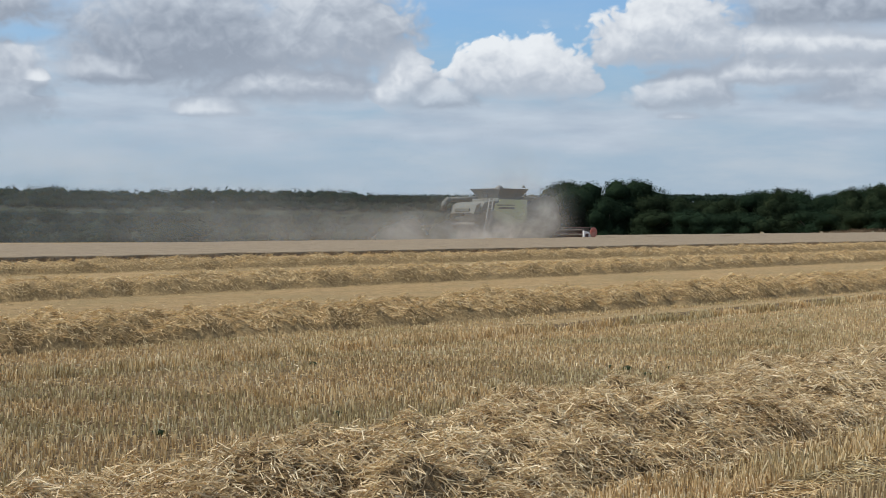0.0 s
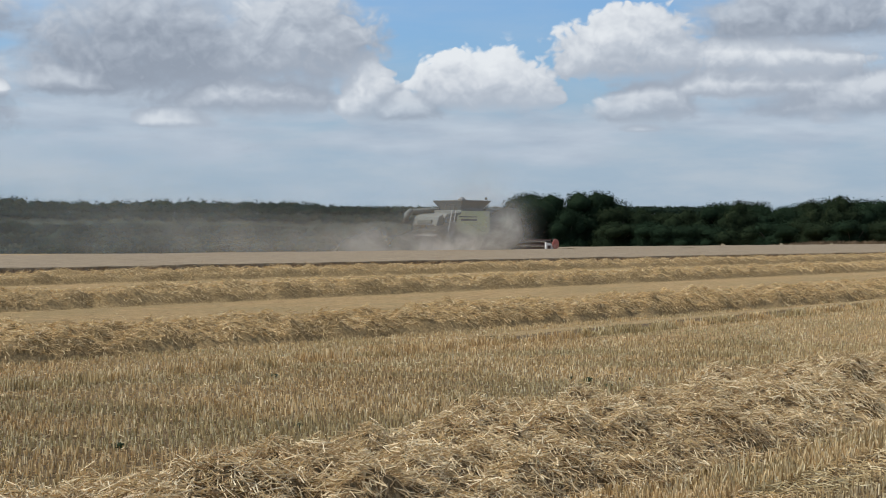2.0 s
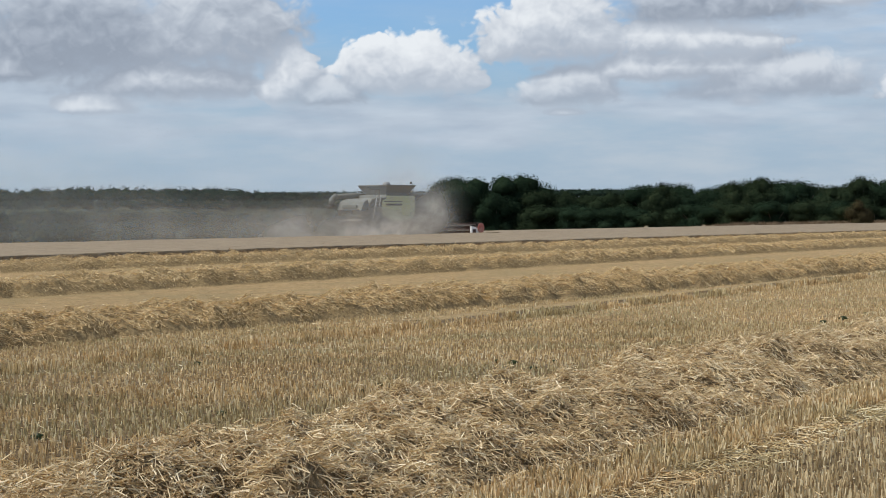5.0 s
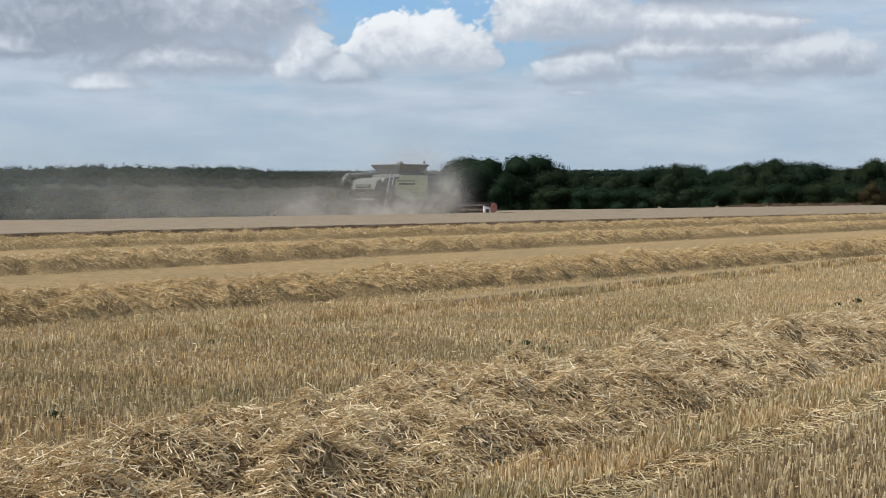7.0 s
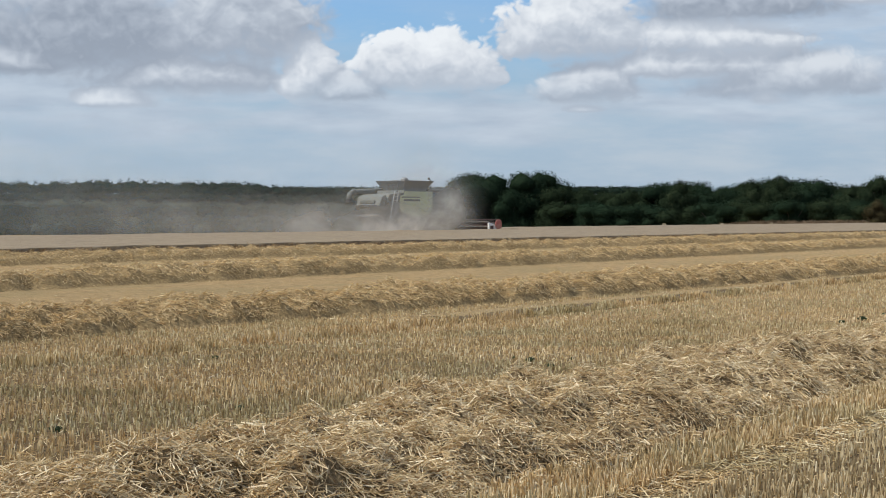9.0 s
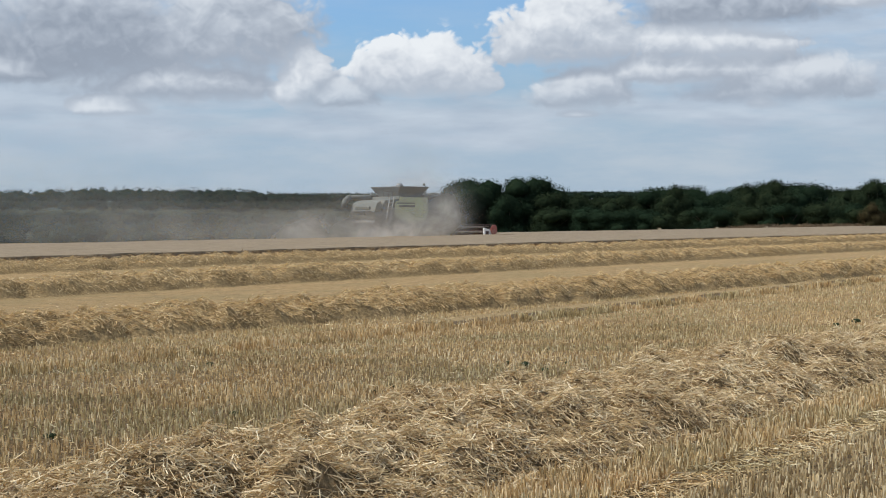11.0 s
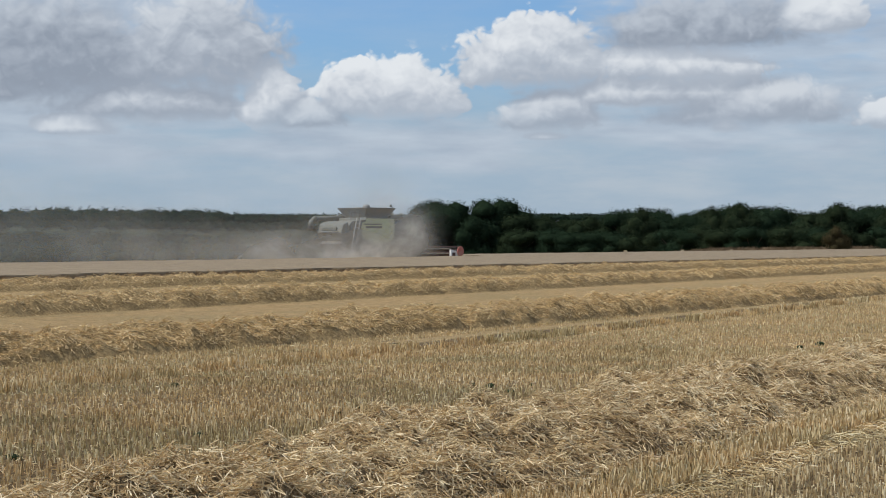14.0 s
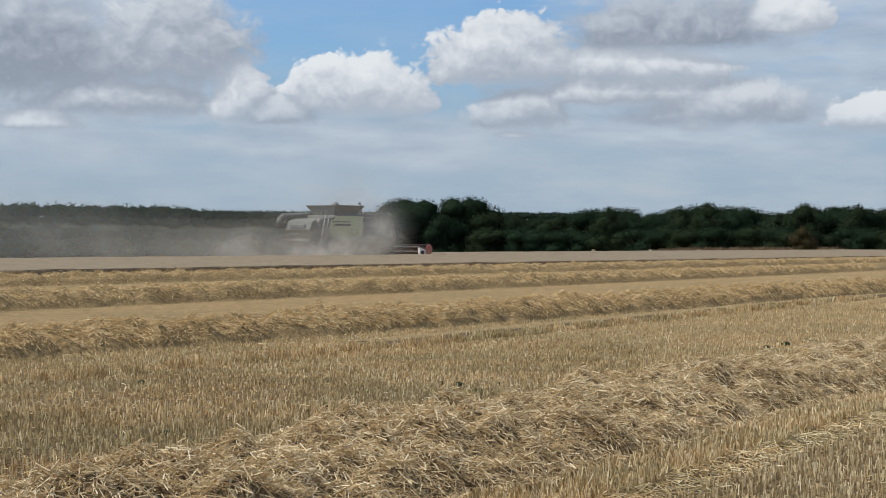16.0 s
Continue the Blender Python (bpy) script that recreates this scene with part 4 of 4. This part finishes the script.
    part("windscreen", prism(bmesh.new(), [(7.03, 1.95), (7.05, 1.95), (7.40, 2.9), (7.08, 3.44), (7.06, 3.44), (7.37, 2.9)], -0.85, 0.85), GLASS, cab)
    bm = bmesh.new()
    rod(bm, (5.35, -1.3, 3.3), (5.35, -1.3, 4.35), 0.025, 8)
    rod(bm, (5.35, -1.3, 4.35), (5.12, -1.3, 4.5), 0.02, 8)
    pole = part("lamp_pole", bm, DARK, top)
    part("work_lamp", box(bmesh.new(), 5.02, 5.16, -1.38, -1.22, 4.44, 4.62, 0.03), DARK, pole)
    bm = bmesh.new()
    rod(bm, (7.2, -1.0, 3.4), (7.5, -1.75, 3.2), 0.02, 6)
    arm = part("mirror_arm", bm, DARK, cab)
    part("mirror", box(bmesh.new(), 7.45, 7.5, -1.9, -1.62, 2.75, 3.25, 0.02), DARK, arm)

    # wheels
    def wheel(name, x, y, r, w, out):
        bm = bmesh.new()
        lathe(bm, [(r * 0.56, -w / 2), (r * 0.82, -w / 2), (r * 0.95, -w * 0.44), (r * 0.98, -w * 0.2), (r * 0.98, w * 0.2), (r * 0.95, w * 0.44), (r * 0.82, w / 2), (r * 0.56, w / 2), (r * 0.56, -w / 2)], 36)
        for i in range(22):
            for side in (-1, 1):
                a = 2 * math.pi * (i + 0.25 * side) / 22
                q = bmesh.ops.create_cube(bm, size=1.0)
                mm = Matrix.Rotation(-a, 4, "Y") @ Matrix.Translation((r * 0.98, side * w * 0.22, 0)) @ Matrix.Rotation(side * 0.7, 4, "X") @ Matrix.Diagonal((r * 0.05, w * 0.5, r * 0.05, 1))
                bmesh.ops.transform(bm, matrix=mm, verts=q["verts"])
        hub = part(name, bm, TYRE, top, "dusty black tyre with heavy lugs")
        hub.location = (x, y, r * 1.0)
        k = out
        part("rim", lathe(bmesh.new(), [(r * 0.565, k * w * 0.46), (r * 0.5, k * w * 0.42), (r * 0.42, k * w * 0.1), (r * 0.16, k * w * 0.12), (r * 0.14, k * w * 0.3), (0.01, k * w * 0.3)], 28), DARK, hub, "dusty wheel rim")

    for side in (-1, 1):
        wheel("front_wheel", 5.6, side * 1.6, 0.98, 0.78, side)
        wheel("rear_wheel", 1.7, side * 1.45, 0.72, 0.55, side)
        part("fender", prism(bmesh.new(), [(0.85, 1.2), (1.2, 1.55), (1.75, 1.66), (2.3, 1.5), (2.6, 1.15), (2.68, 1.2), (2.36, 1.58), (1.76, 1.74), (1.15, 1.62), (0.78, 1.24)], side * 1.5 - 0.3, side * 1.5 + 0.3), DARK, top)
    part("rear_axle", rod(bmesh.new(), (1.7, -1.3, 0.72), (1.7, 1.3, 0.72), 0.13, 10), DARK, top)
    part("front_axle", box(bmesh.new(), 5.35, 5.85, -1.3, 1.3, 0.8, 1.25, 0.04), DARK, top)
    part("chassis", box(bmesh.new(), 1.2, 5.9, -0.75, 0.75, 0.95, 1.55, 0.05), DARK, top)
    part("feeder_house", prism(bmesh.new(), [(5.6, 1.1), (5.6, 1.85), (7.7, 1.1), (7.7, 0.35)], -0.75, 0.75, 0.03), DARK, top)

    # header: back wall, rails, crop auger, reel and end dividers
    W = 5.35
    hd = part("header", prism(bmesh.new(), [(7.7, 0.3), (7.7, 0.98), (7.82, 1.0), (7.85, 0.42), (8.9, 0.28), (8.9, 0.22), (7.85, 0.24)], -W, W), REDBROWN, top, "dark red-brown header trough")
    part("header_beam", box(bmesh.new(), 7.58, 7.84, -W, W, 1.005, 1.11, 0.02), DARK, hd, "dark upper header beam")
    part("header_beam", box(bmesh.new(), 7.56, 7.69, -W, W, 0.62, 0.72, 0.02), DARK, hd)
    part("crop_auger", rod(bmesh.new(), (8.25, -W + 0.1, 0.62), (8.25, W - 0.1, 0.62), 0.24, 16), DARK, hd)
    reel = part("reel", rod(bmesh.new(), (8.85, -W + 0.15, 0.85), (8.85, W - 0.15, 0.85), 0.07, 10), DARK, hd, "dark pick-up reel")
    for i in range(6):
        a = 2 * math.pi * i / 6 + 0.3
        x, z = 8.85 + 0.40 * math.cos(a), 0.85 + 0.40 * math.sin(a)
        part("reel_bar", rod(bmesh.new(), (x, -W + 0.15, z), (x, W - 0.15, z), 0.025, 6), REDBROWN, reel)
        bm = bmesh.new()
        for j in range(58):
            y = -W + 0.3 + j * (2 * W - 0.6) / 57
            rod(bm, (x, y, z), (x - 0.06, y, z - 0.24), 0.008, 4)
        part("tine_row", bm, DARK, reel)
    for y in (-W + 0.2, 0.0, W - 0.2):
        bm = bmesh.new()
        for i in range(6):
            a = 2 * math.pi * i / 6 + 0.3
            rod(bm, (8.85, y, 0.85), (8.85 + 0.40 * math.cos(a), y  , 0.85 + 0.40 * math.sin(a)), 0.02, 6)
        part("reel_spider", bm, REDBROWN, reel)
    for side in (-1, 1):
        y0 = side * W + (0 if side > 0 else -0.16)
        div = part("end_divider", prism(bmesh.new(), [(7.6, 0.25), (7.6, 1.0), (8.2, 0.88), (9.5, 0.28), (9.9, 0.12), (9.4, 0.16)], y0, y0 + 0.16, 0.02), WHITE, hd, "white header end divider")
        part("divider_shield", lathe(bmesh.new(), [(0.01, 0.05), (0.34, 0.045), (0.41, 0.02), (0.41, -0.02), (0.34, -0.045), (0.01, -0.05)], 20), RED, div, "bright red round end shield")
        sh = div.children[-1]
        sh.location = (8.7, side * (W + 0.24), 0.85)
        part("divider_mark", box(bmesh.new(), 7.75, 8.15, y0 + (0.163 if side > 0 else -0.012), y0 + (0.172 if side > 0 else -0.003), 0.45, 0.75), REDBROWN, div)
    return top


build_combine()


# ---------------------------------------------------------------- dust and haze
def veil_material(name, colour):
    m, n, b = material(name)
    tree = n.tree
    out = tree.nodes["Material Output"]
    a = n.add("ShaderNodeAttribute", attribute_name="veil_amount")
    v = n.coords("Object", rotation=-math.pi / 4, scale=(0.4, 1, 1.3))
    puff = n.noise(v, 0.42, 4, 0.55, 0.4)
    f = n.math("MULTIPLY", a.outputs["Fac"], n.smooth(puff, 0.25, 0.75, 0.62, 1.2), clamp=True)
    df, tr, tp = n.add("ShaderNodeBsdfDiffuse"), n.add("ShaderNodeBsdfTranslucent"), n.add("ShaderNodeBsdfTransparent")
    for s in (df, tr):
        s.inputs[0].default_value = (*colour, 1)
    mx = n.add("ShaderNodeMixShader")
    tree.links.new(df.outputs[0], mx.inputs[1])
    tree.links.new(tr.outputs[0], mx.inputs[2])
    fin = n.add("ShaderNodeMixShader")
    n.put(fin.inputs[0], f)
    tree.links.new(tp.outputs[0], fin.inputs[1])
    tree.links.new(mx.outputs[0], fin.inputs[2])
    tree.links.new(fin.outputs[0], out.inputs[0])
    tree.nodes.remove(b)
    return m


def build_dust():
    """Dust thrown up round and behind the machine: thin wavy veils, denser low down and close to it; the farthest veil
    paints distance haze.
    """
    top = thing("dust_cloud", "thin tan dust round the combine and a painted haze veil behind", "dust", kind="stuff")
    tan = veil_material("straw_dust", (0.62, 0.59, 0.54))
    # bluish colour of the last veil paints distance haze over the woods
    haze = veil_material("distant_haze", (0.50, 0.55, 0.56))
    # each veil: p, s from, s to, height, then puffs (s, z, along, up, strength)
    veils = [
        (72.4, 50, 92, 6.0, [(68.5, 0.8, 4.2, 1.4, 0.50), (75.0, 0.6, 3.6, 1.5, 0.62), (80.0, 0.7, 3.0, 1.3, 0.62), (83.7, 1.9, 2.2, 2.1, 0.72), (61, 0.8, 6.0, 1.2, 0.14), (77.0, 2.4, 5.0, 2.0, 0.27)]),
        (80.2, 40, 104, 10.5, [(88.2, 1.8, 2.4, 1.7, 0.46), (78, 1.2, 6, 1.5, 0.30), (66, 1.4, 9, 1.7, 0.12), (90, 4.2, 3.0, 3.0, 0.24), (88, 7.0, 3.0, 2.6, 0.07)]),
        (84.5, 10, 104, 9.5, [(70, 1.2, 10, 1.9, 0.18), (58, 1.8, 9, 3.0, 0.10), (92, 3.5, 3.0, 3.2, 0.13), (40, 1.5, 16, 3.0, 0.07)]),
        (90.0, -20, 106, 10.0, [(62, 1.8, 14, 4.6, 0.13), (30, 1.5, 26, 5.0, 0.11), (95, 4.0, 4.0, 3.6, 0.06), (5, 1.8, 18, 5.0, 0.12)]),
    ]
    for p, s0, s1, high, puffs in veils:
        ss, zs = np.arange(s0, s1 + 0.01, 0.5), np.linspace(0.0, high, 30)
        gs, gz = np.meshgrid(ss, zs, indexing="ij")
        wave = np.array([0.5 * noise.noise(Vector((float(a) * 0.13, float(b) * 0.3, p))) for a, b in zip(gs.ravel(), gz.ravel())])
        verts = ps_np(p + wave, gs.ravel(), gz.ravel())
        i, j = np.meshgrid(np.arange(len(ss) - 1), np.arange(len(zs) - 1), indexing="ij")
        a = i * len(zs) + j
        faces = np.stack([a, a + len(zs), a + len(zs) + 1, a + 1], -1).reshape(-1, 4)
        me = fast_mesh("dust_veil", verts, faces, True)
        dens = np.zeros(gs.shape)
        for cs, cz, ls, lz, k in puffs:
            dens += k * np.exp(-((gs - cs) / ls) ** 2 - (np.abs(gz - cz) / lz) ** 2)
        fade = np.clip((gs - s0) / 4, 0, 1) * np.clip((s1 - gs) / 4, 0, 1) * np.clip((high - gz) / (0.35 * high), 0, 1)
        at = me.attributes.new("veil_amount", "FLOAT", "POINT")
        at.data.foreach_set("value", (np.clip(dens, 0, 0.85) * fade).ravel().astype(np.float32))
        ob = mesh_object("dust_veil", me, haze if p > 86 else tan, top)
        ob.visible_shadow = False
        tagged(ob, kind="stuff")


build_dust()


# ---------------------------------------------------------------- small things
def build_weed(x, y, size, seed):
    r = np.random.default_rng(seed)
    v, f = leaf_cloud([(0, 0, size * 0.4, size, size * 0.8, size * 0.45)], 220, size * 0.2, seed, 0.0)
    ob = mesh_object("weed", fast_mesh("weed", v, f), WEED)
    ob.matrix_world = pose(x, y, 0.0, 0, 0, float(r.uniform(0, 360)))
    return tagged(ob, "small dark green weed growing among the stubble", "weed", "", "")


for i, (x, y, size) in enumerate(((2.05, 15.7, 0.11), (2.2, 15.2, 0.08), (1.9, 16.0, 0.07), (5.4, 17.6, 0.10), (2.55, 15.9, 0.06), (4.3, 16.9, 0.09), (6.6, 19.2, 0.10),
                                  (-1.2, 13.2, 0.07), (-0.9, 12.0, 0.09), (-2.2, 10.9, 0.10), (0.3, 13.4, 0.08), (0.5, 13.9, 0.07), (-1.5, 16.3, 0.08), (8.0, 21.5, 0.13), (8.3, 21.2, 0.10), (7.5, 21.0, 0.09), (8.7, 22.4, 0.10))):
    tagged(build_weed(x, y, size * 0.6, 40 + i), group="weeds in the stubble")


def build_grass_margin():
    """Uncut dry grass along the far side of the wheat."""
    n = 5000
    s = rng.uniform(136, 262, n)
    p = 84.6 + rng.normal(0, 0.7, n)
    h = rng.normal(0.70, 0.12, n).clip(0.3, 1.05) * np.clip((s - 134) / 20, 0.4, 1.0)
    lean = rng.normal(0, 0.16, (n, 2))
    path = np.stack([ps_np(p, s, np.full(n, -0.35)), ps_np(p + lean[:, 0] * 0.3, s + lean[:, 1] * 0.3, h * 0.6), ps_np(p + lean[:, 0], s + lean[:, 1], h)], 1)
    v, f = tubes(path, np.repeat(np.array([[0.03, 0.035, 0.02]]), n, 0))
    ob = mesh_object("grass_margin", fast_mesh("grass_margin", v, f), DRY)
    tagged(ob, "dry brown uncut grass along the far field margin", "grass", kind="stuff")


DRY = fibre("dry_grass", ((0.0, (0.10, 0.065, 0.04)), (0.5, (0.20, 0.14, 0.085)), (1.0, (0.32, 0.24, 0.15))), 0.7, 0.2, 0.1)
PALE_GRASS = fibre("pale_grass", ((0.0, (0.42, 0.36, 0.24)), (1.0, (0.70, 0.62, 0.44))), 0.7, 0.2, 0.1)
build_grass_margin()


def build_tuft(p, s, high, wide, seed):
    r = np.random.default_rng(seed)
    n = 90
    a, q = r.uniform(0, 2 * math.pi, n), np.sqrt(r.uniform(0, 1, n)) * wide * 0.35
    base = np.stack([q * np.cos(a), q * np.sin(a), np.full(n, -0.3)], 1)
    tip = np.stack([q * np.cos(a) * 2.2, q * np.sin(a) * 2.2, high * r.uniform(0.7, 1.05, n)], 1)
    v, f = tubes(np.stack([base, tip], 1), np.stack([np.full(n, 0.02), np.full(n, 0.035)], 1))
    ob = mesh_object("grass_tuft", fast_mesh("grass_tuft", v, f), PALE_GRASS)
    ob.matrix_world = Matrix.Translation(ps(p, s))
    return tagged(ob, "pale dry grass tuft at the far wheat edge", "grass tuft", "tufts at the wheat edge")


for i, (u, wide) in enumerate(((0.226, 0.26), (0.268, 0.2), (0.304, 0.2))):
    build_tuft(83.5, 83.5 * (1 + u) / (1 - u), 0.62, wide, 90 + i)
